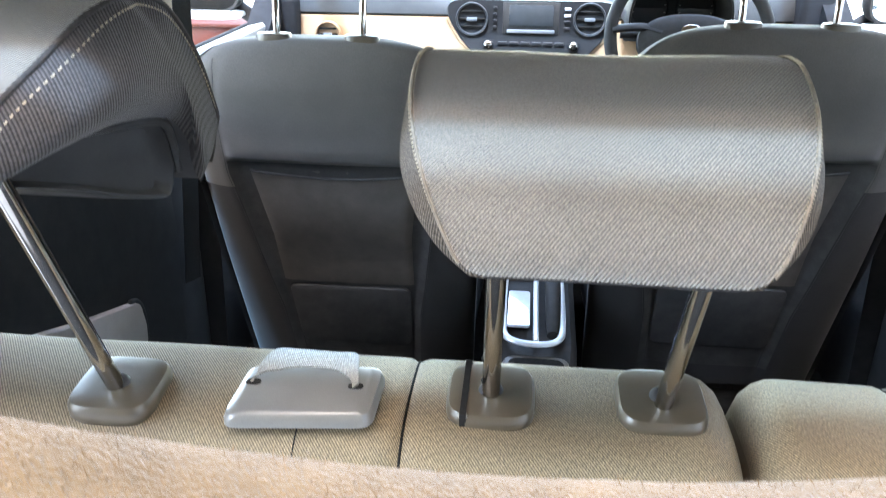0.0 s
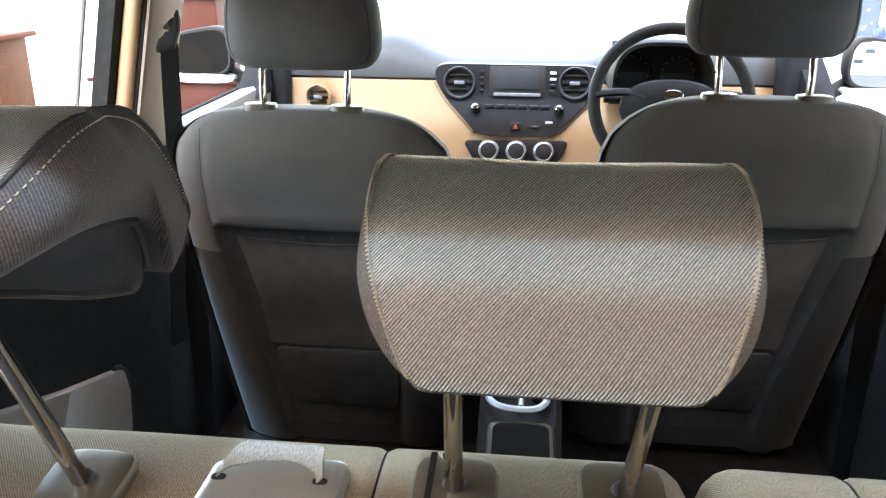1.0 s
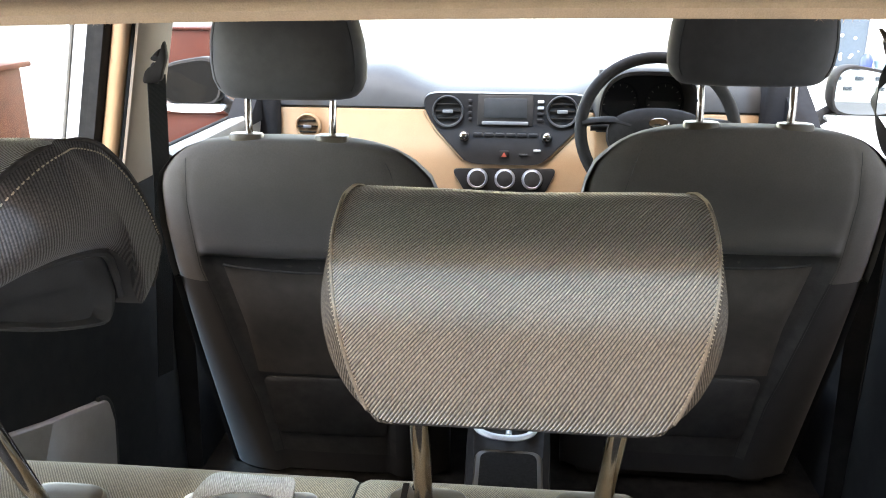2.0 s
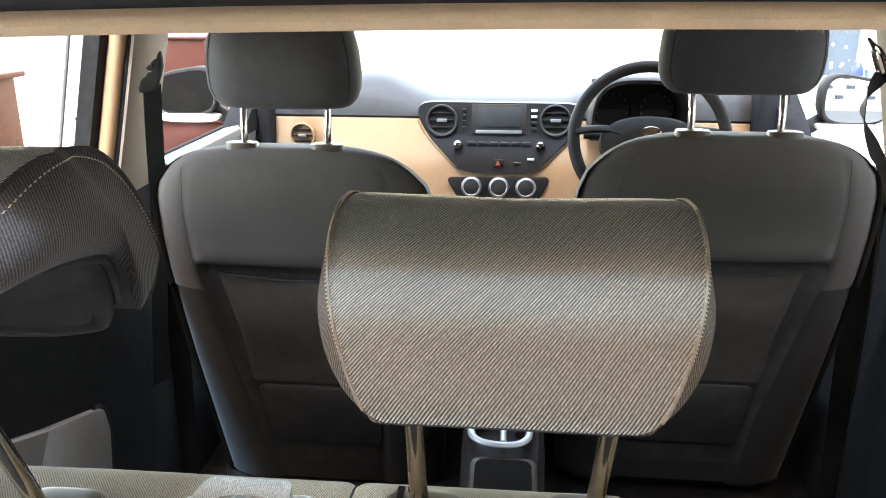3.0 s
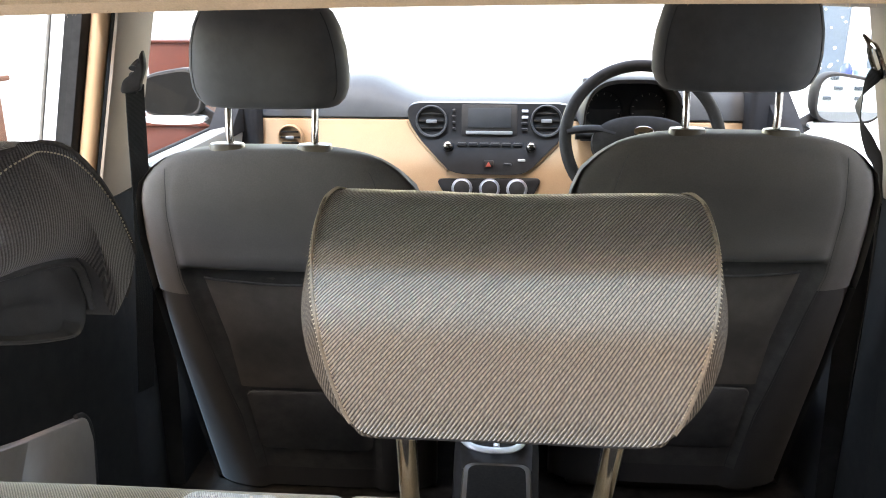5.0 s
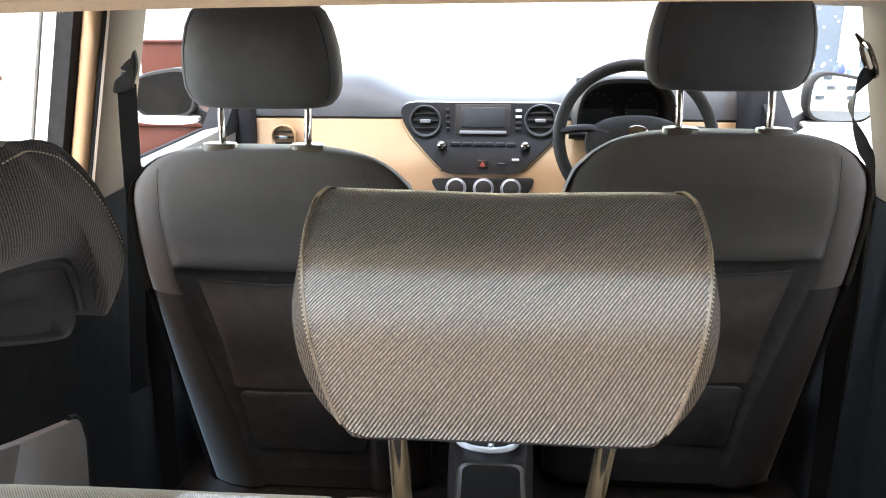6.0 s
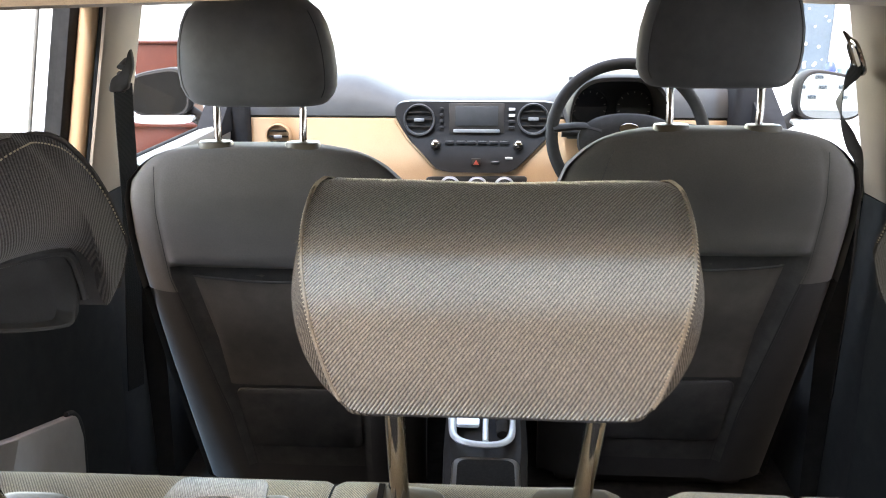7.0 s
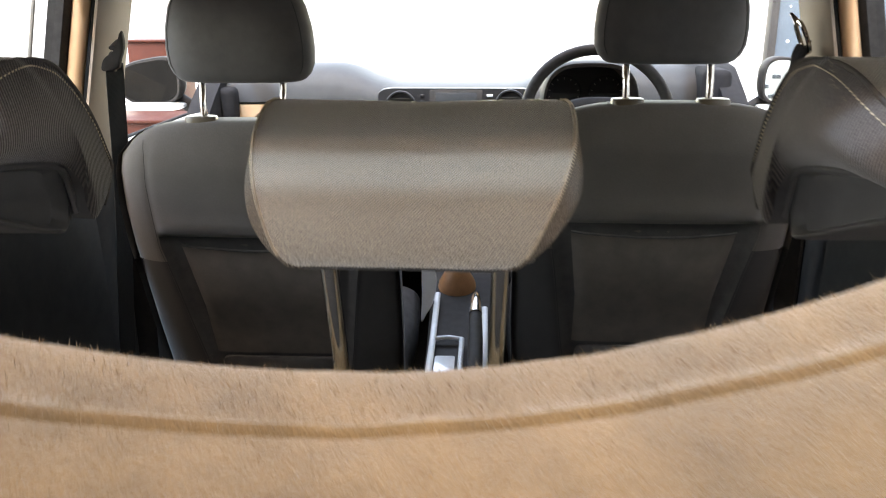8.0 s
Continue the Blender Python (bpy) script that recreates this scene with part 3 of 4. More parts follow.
        head, base = Vector((foot_x, 0, 0)) + POST_LEAN * 0.172, Vector((foot_x - 0.003, -0.006, 0)) - POST_LEAN * lift
        post = [base + (head - base) * k for k in np.linspace(-0.3, 1, 14)]
        pole = part("post", tube(post, 0.0058, 16), CHROME, ob, "chrome steel post")
        if s < 0:
            for k in (0.022, 0.05):
                c = base.lerp(head, (k + lift) / 0.2) + Vector((-0.0035, 0, 0))
                # dark bump painted as the shaded hollow of a notch
                part("notch_shade", tube([c - POST_LEAN * 0.004, c, c + POST_LEAN * 0.004], [0.002, 0.0034, 0.002], 8), SEAM_HOLLOW, pole)
    # base cap that fills the arch under the pad, with a rolled rim along its upper edge
    arch = curve_through([(0, y, z) for y, z in ((0.0840, 0.100), (0.0785, 0.119), (0.060, 0.1400), (0.0, 0.1530), (-0.050, 0.1570), (-0.090, 0.1525))], 24)
    sole = curve_through([(0, y, z) for y, z in ((-0.092, 0.1440), (-0.045, 0.1270), (0.0, 0.1070), (0.045, 0.0905), (0.066, 0.0855), (0.079, 0.0885))], 18)
    outline = arch + sole[::-1] if (arch[-1] - sole[-1]).length < (arch[-1] - sole[0]).length else arch + sole
    middle = Vector((0, 0.0, 0.128))
    wings = []
    for f, k in ((-1, 0.72), (-1, 0.86), (-0.985, 0.93), (-0.95, 0.985), (-0.88, 1.0), (-0.5, 1.0), (0, 1.0), (0.5, 1.0), (0.88, 1.0), (0.95, 0.985), (0.985, 0.93), (1, 0.86), (1, 0.72)):
        ring_pts = []
        for q in outline:
            half = np.interp(q.y, (-0.092, -0.04, 0.0, 0.06, 0.08), (0.047, 0.073, 0.083, 0.084, 0.080))
            p = middle + (q - middle) * k
            hollow = 0.006 * smooth_at(-k, -0.9, -0.74)
            ring_pts.append(Vector((f * half - math.copysign(hollow, f) if f else 0.0, p.y, p.z)))
        wings.append(ring_pts)
    cap = part("base_cap", loft(wings), CAP, ob, "charcoal plastic base cap")
    for s in (-1, 1):
        rim_path = [Vector((s * (np.interp(q.y, (-0.092, -0.04, 0.0, 0.06, 0.08), (0.047, 0.073, 0.083, 0.084, 0.080)) - 0.001), q.y, q.z - 0.003)) for q in arch]
        part("cap_rim", tube(rim_path, 0.0032, 8), CAP, cap)
    return ob


REST_THINGS = []
for cx, cy, cz, lift, parent, left, right in RESTS:
    ob = rear_rest(left, right, 0.016 if lift else 0.0, lift)
    REST_THINGS.append(ob)
    ob.matrix_basis = Matrix.Translation(Vector((cx, cy, cz)) + POST_LEAN * lift)

# ---- front seats ----
def front_seat():
    """Built with its top middle, between the post sockets, at the origin."""
    ob = thing("front_seat", (0, 0, 0), "dark cloth front seat seen from behind, upright", "car seat", "front seats")

    def hw(z):
        k = [(-0.82, 0.245), (-0.45, 0.258), (-0.25, 0.260), (-0.17, 0.256), (-0.10, 0.246), (-0.065, 0.233), (-0.040, 0.210), (-0.022, 0.186), (-0.010, 0.155), (-0.003, 0.115), (0.0, 0.07)]
        for (a, wa), (b, wb) in zip(k, k[1:]):
            if z <= b:
                return wa + (wb - wa) * (z - a) / (b - a)
        return 0.07

    def yc(z):
        return 0.012 - 0.36 * z

    def seam_at(z):
        return np.interp(z, (-0.80, -0.58, -0.50, -0.33, -0.25, -0.114, -0.034, -0.01), (0.135, 0.145, 0.158, 0.180, 0.193, 0.185, 0.168, 0.15))

    def relief(x, z):
        """How far the rear face stands out: a groove at the side seams, a hollow below the upper pad, a rounded fold."""
        inside = smooth_at(seam_at(z) - abs(x), -0.002, 0.022)
        low = smooth_at(-z, 0.214, 0.232)
        groove = -0.0028 * math.exp(-((abs(x) - seam_at(z)) / 0.006) ** 2) * smooth_at(-z, 0.02, 0.05)
        fold = 0.007 * math.exp(-((z + 0.200 + 0.10 * x * x) / 0.018) ** 2) * inside
        soft = 0.0022 * noise.noise((x * 7, z * 9, 1.7))
        return groove + fold - 0.017 * inside * low + soft

    def rear_face(x, z):
        return yc(z) - 0.0635 + 0.012 * (abs(x) / 0.25) ** 3 - relief(x, z)

    levels = sorted(set([round(v, 4) for v in np.linspace(-0.80, -0.10, 62)] + [-0.216, -0.220, -0.224, -0.228, -0.232, -0.236] + [-0.09, -0.08, -0.065, -0.05, -0.038, -0.028, -0.02, -0.013, -0.008, -0.004, -0.0015, 0.0]))
    rings = []
    for z in levels:
        th = 0.065 * (0.35 + 0.65 * min(1, (-z / 0.08) ** 0.5)) if z < 0 else 0.02
        row = []
        for x, y in oval(hw(z), th, 150, 3.4):
            if y < 0:
                row.append((x, yc(z) + y + 0.012 * (abs(x) / 0.25) ** 3 - relief(x, z) * smooth_at(-y / th, 0.5, 0.95), z))
            else:
                row.append((x, yc(z) + y - 0.03 * (abs(x) / 0.25) ** 2, z))
        rings.append(row)
    # below this level the footwell shade is put into a darker cloth colour
    cut = min(range(len(levels)), key=lambda i: abs(levels[i] + 0.285))
    back = part("backrest", loft(rings[cut:]), SEAT_CLOTH, ob)
    part("side_bolster", loft(rings[:cut + 1]), BOLSTER_SHADE, back, "lower side bolsters, seat cloth darkened as footwell shade")

    def on_back(u, v, h):
        return (u, rear_face(u, v) - h, v)

    inner = []
    for v in np.linspace(-0.226, -0.74, 60):
        inner.append([on_back(u * (seam_at(v) - 0.003), v, 0.0015 * (1 - u ** 8)) for u in np.linspace(-1, 1, 49)])
    part("lower_cover", loft(inner, False, False), PANEL, back, "black lower seat back cover")
    # map pocket: a loose cloth sheet, open along its top, and a stiff board below it
    sheet = []
    for v in np.linspace(-0.246, -0.505, 34):
        half = np.interp(v, (-0.55, -0.39, -0.25), (0.131, 0.134, 0.152))
        row = []
        for u in np.linspace(-1, 1, 41):
            hang = 0.010 * math.sin(math.pi * min(1, (-0.246 - v) / 0.205)) ** 1.5 + 0.0035
            edge = min(1.0, (1 - abs(u)) / 0.12) ** 0.5
            sag = -0.010 * (1 - u * u) * smooth_at(v, -0.33, -0.246)
            ripple = 0.0016 * noise.noise((u * 3.1, v * 22, 4.2))
            row.append(on_back(u * half, v + sag, 0.0028 + (hang + ripple) * edge))
        sheet.append(row)
    pocket = part("pocket", loft(sheet, False, False), POCKET_CLOTH, back, "brown cloth map pocket")
    part("pocket_hem", tube([Vector(p) for p in sheet[0]], 0.0026, 8), PANEL, pocket)
    part("lower_board", plate(rounded([(-0.125, -0.515), (0.125, -0.515), (0.120, -0.68), (-0.120, -0.68)], 0.02), on_back, 0.009, 0.005), PANEL, back, "dark lower back board")
    for s in (-1, 1):
        side = [Vector(on_back(s * seam_at(v), v, 0.0008)) for v in np.linspace(-0.62, -0.03, 40)]
        part("side_seam", tube(side, 0.0005, 6), PANEL, back)
        part("socket", loft([[(s * 0.072 + u * k, 0.0 + v * k, h) for u, v in oval(0.028, 0.016, 28, 3.2)] for k, h in ((1, -0.012), (1, 0.003), (0.94, 0.006), (0.7, 0.007))]), BEZEL, back, "grey plastic post socket")
    cushion = [[(x, yy, -0.60 + 0.12 + z * 0.9) for x, z in oval(w, t, 36, 3.5)] for yy, w, t in ((0.24, 0.24, 0.06), (0.27, 0.255, 0.085), (0.5, 0.26, 0.09), (0.68, 0.25, 0.085), (0.73, 0.235, 0.05))]
    part("seat_cushion", loft([[(x, y, z - 0.13) for x, y, z in r] for r in cushion]), PANEL, ob)
    part("seat_base", box(-0.21, 0.21, 0.28, 0.70, -0.84, -0.66, 0.02), BLACK, ob)
    return ob


def front_rest():
    ob = thing("head_restraint", (0, 0, 0), "dark padded front head restraint on two chrome posts", "head restraint", "front head restraints")
    shape = ((0.066, 0.092, 0.030), (0.068, 0.105, 0.037), (0.072, 0.113, 0.042), (0.082, 0.1225, 0.047), (0.098, 0.1290, 0.051), (0.125, 0.1305, 0.054), (0.160, 0.1275, 0.054), (0.195, 0.1190, 0.050),
             (0.218, 0.108, 0.043), (0.232, 0.092, 0.033), (0.240, 0.070, 0.020))

    def lean(z):
        return 0.010 - 0.06 * (z - 0.10)

    pad = part("pad", loft([[(x, lean(z) + y + (0.010 * (abs(x) / w) ** 4 if y < 0 else 0.0), z + 0.0012 * noise.noise((x * 20, y * 20, z * 20))) for x, y in oval(w, t, 64, 3.4)] for z, w, t in shape]), VINYL, ob)
    for s in (-1, 1):
        line = []
        for z, w, t in shape[3:9]:
            k = (w - 0.013) / w
            line.append((s * k * w, lean(z) - t * (1 - k ** 3.4) ** (1 / 3.4) + 0.010 * k ** 4 - 0.0003, z))
        part("pad_seam", tube(curve_through(line, 24), 0.0007, 6), PANEL, pad)
        post = curve_through([(s * 0.072, 0.0, -0.05), (s * 0.072, 0.0, 0.012), (s * 0.0725, 0.002, 0.035), (s * 0.073, 0.008, 0.062), (s * 0.073, 0.012, 0.095)], 16)
        pole = part("post", tube(post, 0.0062, 16), CHROME, ob, "chrome steel post")
        for z in (0.022, 0.040) if s < 0 else ():
            # dark bump coloured like the shade in a notch
            part("notch_shade", tube([(s * 0.072 - 0.0048, 0.001, z - 0.003), (s * 0.072 - 0.0052, 0.001, z), (s * 0.072 - 0.0048, 0.001, z + 0.003)], [0.001, 0.0022, 0.001], 8), SEAM_HOLLOW, pole)
    return ob


SEATS = (Vector((-0.367, 0.900, 1.131)), Vector((0.391, 0.920, 1.162)))
first = front_seat()
first.matrix_basis = Matrix.Translation(SEATS[0]) @ Matrix.Diagonal((1.03, 1.03, 1.03, 1.0))
copy_thing(first, Matrix.Translation(SEATS[1]))
first = front_rest()
first.matrix_basis = Matrix.Translation(SEATS[0] + Vector((0.003, 0, 0)))
copy_thing(first, Matrix.Translation(SEATS[1] - Vector((0.006, 0, 0))))

# ---- dashboard ----
dash = thing("dashboard", (-0.017, 1.85, 0.60), "two-tone dashboard, dark upper pad over a glossy beige fascia", "dashboard")


def crest(x):
    return 1.098 + 0.058 * smooth_at(abs(x + 0.02), 0.16, 0.36)


def face_y(z):
    return 1.79 - 0.25 * max(0.0, 1.01 - z)


rings = []
for x in np.linspace(-0.68, 0.70, 70):
    c = crest(x)
    rings.append([(x, y, z) for y, z in ((1.83, 1.00), (1.806, 1.040), (1.790, 1.054), (1.791, 1.062), (1.797, 1.054 + (c - 1.054) * 0.42), (1.812, 1.054 + (c - 1.054) * 0.66), (1.838, 1.054 + (c - 1.054) * 0.84), (1.88, 1.054 + (c - 1.054) * 0.95), (1.95, c), (2.08, c - 0.012), (2.25, c - 0.05), (2.36, 1.03), (2.36, 0.95), (2.0, 0.92))])
part("upper_pad", loft(rings), DASH, dash)
rings = []
for x in np.linspace(-0.642, 0.654, 40):
    rings.append([(x, y, z) for y, z in ((1.812, 1.048), (1.800, 1.050), (1.792, 1.044), (face_y(1.0), 1.0), (face_y(0.92), 0.92), (face_y(0.84), 0.84), (face_y(0.78), 0.78), (1.65, 0.70), (1.75, 0.60), (1.95, 0.60), (1.95, 1.0))])
part("fascia", loft(rings), BEIGE, dash, "smooth beige lower fascia")


for x0, x1, top in ((-0.725, -0.6425, 1.098), (0.6545, 0.735, 1.150)):
    part("dash_end", box(x0, x1, 1.735, 2.10, 0.62, top, 0.018, 3), SOFT_BLACK, dash, "black dashboard end cap")


def stack_y(z):
    return 1.778 - 0.25 * max(0.0, 1.01 - z)


def span(v, marks):
    for (a, xa), (b, xb) in zip(marks, marks[1:]):
        if v <= b:
            return xa + (xb - xa) * (v - a) / (b - a)
    return marks[-1][1]


LEFT = [(0.906, -0.085), (0.909, -0.108), (0.916, -0.128), (1.000, -0.209), (1.045, -0.236), (1.074, -0.240), (1.086, -0.234), (1.0925, -0.222), (1.0955, -0.200)]
RIGHT = [(0.906, 0.055), (0.909, 0.076), (0.918, 0.096), (0.992, 0.170), (1.050, 0.200), (1.076, 0.205), (1.087, 0.199), (1.0928, 0.187), (1.0955, 0.165)]
rows = []
for v in sorted({0.906, 0.909, 0.916, 0.93, 0.95, 0.97, 0.992, 1.01, 1.03, 1.05, 1.07, 1.078, 1.084, 1.088, 1.092, 1.0942, 1.0955}):
    l, r, y = span(v, LEFT), span(v, RIGHT), stack_y(v)
    rows.append([(l, y + 0.03, v), (l, y + 0.004, v), (l + 0.003, y, v), (r - 0.003, y, v), (r, y + 0.004, v), (r, y + 0.03, v)])
stack = part("centre_panel", loft(rows), PIANO, dash, "dark centre panel")


def vent(x, z, y, r, ring_mat, parent):
    b = part("vent", lathe([(r * 1.13, -0.01), (r * 1.13, 0.004), (r * 1.09, 0.009), (r * 1.00, 0.008), (r * 0.95, -0.002)], (x, y, z), (0, -1, 0), 36), ring_mat, parent, "round air vent")
    part("vent_well", lathe([(r * 0.97, -0.006), (r * 0.97, -0.003), (0.0, -0.003)], (x, y, z), (0, -1, 0), 36), BLACK, b)
    for k in (-0.5, 0.0, 0.5):
        w = r * 0.88 * math.sqrt(1 - k * k)
        part("slat", box(x - w, x + w, y - 0.005, y + 0.004, z + k * r - 0.0022, z + k * r + 0.0022, 0.001, 1), SEAM_HOLLOW, b)
    part("tab", box(x - r * 0.36, x + r * 0.36, y - 0.009, y - 0.003, z - 0.0045, z + 0.0045, 0.0015, 2), SILVER, b)


vent(-0.173, 1.046, 1.778, 0.0385, DASH, stack)
vent(0.136, 1.050, 1.778, 0.0385, DASH, stack)
vent(-0.563, 0.998, 1.772, 0.031, BEIGE, dash)
F = 1.777
frame_ob = part("display_frame", box(-0.092, 0.058, F - 0.002, F + 0.01, 1.008, 1.092, 0.004), BLACK, stack)
part("display", box(-0.075, 0.042, F - 0.0045, F, 1.030, 1.084, 0.002), SCREEN, frame_ob, "grey unlit display")
part("display_bar", box(-0.080, 0.046, F - 0.006, F, 1.012, 1.021, 0.002), SILVER, frame_ob)
for i in range(4):
    for x in (-0.112, 0.078):
        w = 0.0085 if x > 0 else 0.005
        part("button", box(x - w, x + w, F - 0.004, F + 0.006, 1.026 + i * 0.0165 - 0.0035, 1.026 + i * 0.0165 + 0.0035, 0.001, 1), MARK if (x > 0 and i > 1) else PIANO, stack)
for x in (-0.128, 0.097):
    k = part("tuning_knob", lathe([(0.0140, -0.004), (0.0140, 0.006), (0.0120, 0.013), (0.0070, 0.0145), (0, 0.0145)], (x, stack_y(0.98), 0.980), (0, -1, 0.2), 24), BLACK, stack, "small chrome-faced knob")
    part("knob_face", lathe([(0.0105, 0.0125), (0.0100, 0.0165), (0.0060, 0.0190), (0, 0.0195)], (x, stack_y(0.98), 0.980), (0, -1, 0.2), 20), CHROME, k)
for i in range(6):
    x = -0.090 + i * 0.030
    part("preset_button", box(x - 0.0125, x + 0.0125, stack_y(0.985) - 0.006, stack_y(0.985) + 0.008, 0.981, 0.990, 0.0015, 1), PIANO, stack)
part("hazard_button", box(-0.030, -0.004, stack_y(0.935) - 0.009, stack_y(0.935) + 0.01, 0.926, 0.944, 0.002), BLACK, stack)
tri = [(-0.025, 0.928), (-0.009, 0.928), (-0.017, 0.942)]
part("hazard_mark", plate(rounded(tri, 0.001, 2), lambda u, v, h: (u, stack_y(0.935) - 0.0088 - h, v), 0.001, 0.0004), RED, stack, "red triangle mark")
for x, z, w in ((0.035, 0.934, 0.011), (0.072, 0.945, 0.010)):
    part("socket_mark", box(x - w, x + w, stack_y(z) - 0.005, stack_y(z) + 0.008, z - 0.003, z + 0.003, 0.001, 1), MARK if z > 0.94 else SCREEN, stack)
climate = part("climate_panel", plate(rounded([(-0.162, 0.892), (0.129, 0.897), (0.098, 0.833), (-0.121, 0.829)], 0.012), lambda u, v, h: (u, face_y(v) + 0.002 - h, v), 0.010, 0.003), PIANO, dash, "dark heater panel")
for x in (-0.088, -0.013, 0.061):
    c = (x, face_y(0.868) - 0.008, 0.868)
    k = part("heater_knob", lathe([(0.0285, -0.004), (0.0285, 0.008), (0.0265, 0.016), (0.0225, 0.019), (0.0205, 0.0175)], c, (0, -1, 0.22), 32), SILVER, climate, "chrome-ringed heater knob")
    part("knob_face", lathe([(0.0225, 0.012), (0.0215, 0.0185), (0.012, 0.021), (0, 0.0215)], c, (0, -1, 0.22), 28), BLACK, k)

for marks, sgn in ((LEFT, -1), (RIGHT, 1)):
    edge = [(span(v, marks) + sgn * 0.004, face_y(v) - 0.002, v) for v in np.linspace(0.915, 1.046, 14)]
    part("fascia_edge", tube(edge, 0.0045, 8), BEIGE, dash)
# instrument hood and dials
hood = []
for y, k in ((1.60, 1.0), (1.61, 1.03), (1.66, 1.03), (1.80, 1.0)):
    hood.append([(0.338 + 0.122 * k * math.copysign(abs(math.cos(a)) ** 0.6, math.cos(a)), y, 1.06 + 0.118 * k * abs(math.sin(a)) ** 0.7) for a in np.linspace(math.pi, 0, 30)])
for y, k in ((1.80, 0.9), (1.66, 0.93), (1.61, 0.95), (1.60, 0.97)):
    hood.append([(0.338 + 0.122 * k * math.copysign(abs(math.cos(a)) ** 0.6, math.cos(a)), y, 1.055 + 0.118 * k * abs(math.sin(a)) ** 0.7) for a in np.linspace(math.pi, 0, 30)])
hood.append(hood[0])
cowl = part("instrument_hood", loft(hood, False, False), BLACK, dash, "black instrument hood")
part("dial_board", box(0.225, 0.452, 1.755, 1.785, 1.00, 1.165, 0.004), DASH, cowl)
for x in (0.282, 0.398):
    d = part("dial", lathe([(0.050, -0.002), (0.050, 0.006), (0.046, 0.008), (0.045, 0.002), (0, 0.002)], (x, 1.757, 1.085), (0, -1, 0.1), 36), SCREEN, cowl)
    for i in range(11):
        a = radians(220 - i * 26)
        c = Vector((x + 0.038 * math.cos(a), 1.7545, 1.085 + 0.038 * math.sin(a)))
        part("dial_mark", tube([c, c + Vector((0.005 * math.cos(a), 0, 0.005 * math.sin(a)))], 0.0009, 5), SILVER, d)

# ---- steering wheel ----
WC = Vector((0.344, 1.50, 1.052))
wheel = thing("steering_wheel", WC, "dark steering wheel with a padded boss", "steering wheel")
wn_ = Vector((0, -math.cos(radians(25)), math.sin(radians(25))))
wx, wy = Vector((1, 0, 0)), Vector((0, math.sin(radians(25)), math.cos(radians(25))))
rim = [WC + 0.178 * (math.cos(a) * wx + math.sin(a) * wy) for a in (math.tau * k / 64 for k in range(64))]
part("rim", tube(rim, 0.0145, 12, True), BLACK, wheel)
boss = part("boss", loft([[WC + u * k * wx + (v * k - 0.012) * wy + wn_ * h for u, v in oval(0.118, 0.066, 40, 2.3)] for k, h in ((0.8, -0.05), (1.0, -0.01), (0.98, 0.008), (0.85, 0.018), (0.5, 0.024), (0.1, 0.025))]), BLACK, wheel)
part("emblem", loft([[WC + u * k * wx + (v * k + 0.010) * wy + wn_ * h for u, v in oval(0.023, 0.013, 28, 2)] for k, h in ((1, 0.022), (1, 0.026), (0.85, 0.0275))]), CHROME, boss, "plain oval chrome emblem")
for sgn in (-1, 1):
    sp = [WC + sgn * u * wx + v * wy + wn_ * h for u, v, h in ((0.06, 0.01, 0.006), (0.10, 0.022, 0.0), (0.14, 0.022, -0.004), (0.178, 0.015, 0.0))]
    part("spoke", tube(curve_through(sp, 12), 0.020, 10, flat=0.45), BLACK, wheel)
    sp = [WC + sgn * u * wx + v * wy + wn_ * h for u, v, h in ((0.03, -0.06, 0.004), (0.045, -0.11, 0.0), (0.055, -0.165, 0.0))]
    part("lower_spoke", tube(curve_through(sp, 10), 0.014, 10, flat=0.5), SILVER, wheel)
part("column", tube([WC - wn_ * 0.03, WC - wn_ * 0.16], [0.045, 0.055], 20), BLACK, wheel)
for sgn in (-1, 1):
    st = [WC - wn_ * 0.055 + sgn * u * wx + 0.02 * wy for u in (0.03, 0.09, 0.15)]
    part("stalk", tube(st, [0.006, 0.007, 0.009], 10), BLACK, wheel)

# ---- centre console ----
console = thing("centre_console", (0.02, 1.1, 0.30), "dark centre console with a silver tray frame", "console")
body = []
for y, z, w in ((0.70, 0.50, 0.062), (0.72, 0.535, 0.070), (0.84, 0.555, 0.074), (0.90, 0.575, 0.078), (1.15, 0.585, 0.080), (1.40, 0.63, 0.085), (1.62, 0.70, 0.10)):
    body.append([(0.02 + u, y, v) for u, v in ((-w - 0.01, 0.30), (-w, z - 0.012), (-w + 0.012, z), (w - 0.012, z), (w, z - 0.012), (w + 0.01, 0.30))])
part("body", loft(body), BLACK, console)
u_path = [(-0.046, 1.36, 0.635), (-0.046, 1.15, 0.598), (-0.044, 0.95, 0.590), (-0.030, 0.895, 0.586), (0.02, 0.880, 0.585), (0.060, 0.895, 0.586), (0.070, 0.95, 0.590), (0.071, 1.15, 0.598), (0.071, 1.30, 0.622)]
part("tray_frame", tube(curve_through(u_path, 50), 0.0075, 10, flat=0.7), PALE, console, "satin silver tray frame")
part("tray_divider", tube([(0.020, 0.885, 0.586), (0.020, 1.0, 0.592), (0.020, 1.16, 0.600)], 0.006, 10), PALE, console)
part("tray_bar", tube([(-0.044, 1.16, 0.600), (-0.01, 1.165, 0.602), (0.02, 1.16, 0.600)], 0.0055, 10), PALE, console)
part("polished_tray", plate(rounded([(-0.036, 0.935), (0.008, 0.935), (0.008, 1.075), (-0.036, 1.075)], 0.008), lambda u, v, h: (u, v, 0.588 + 0.03 * (v - 0.93) + h), 0.006, 0.002), GLOSS, console, "pale polished tray")
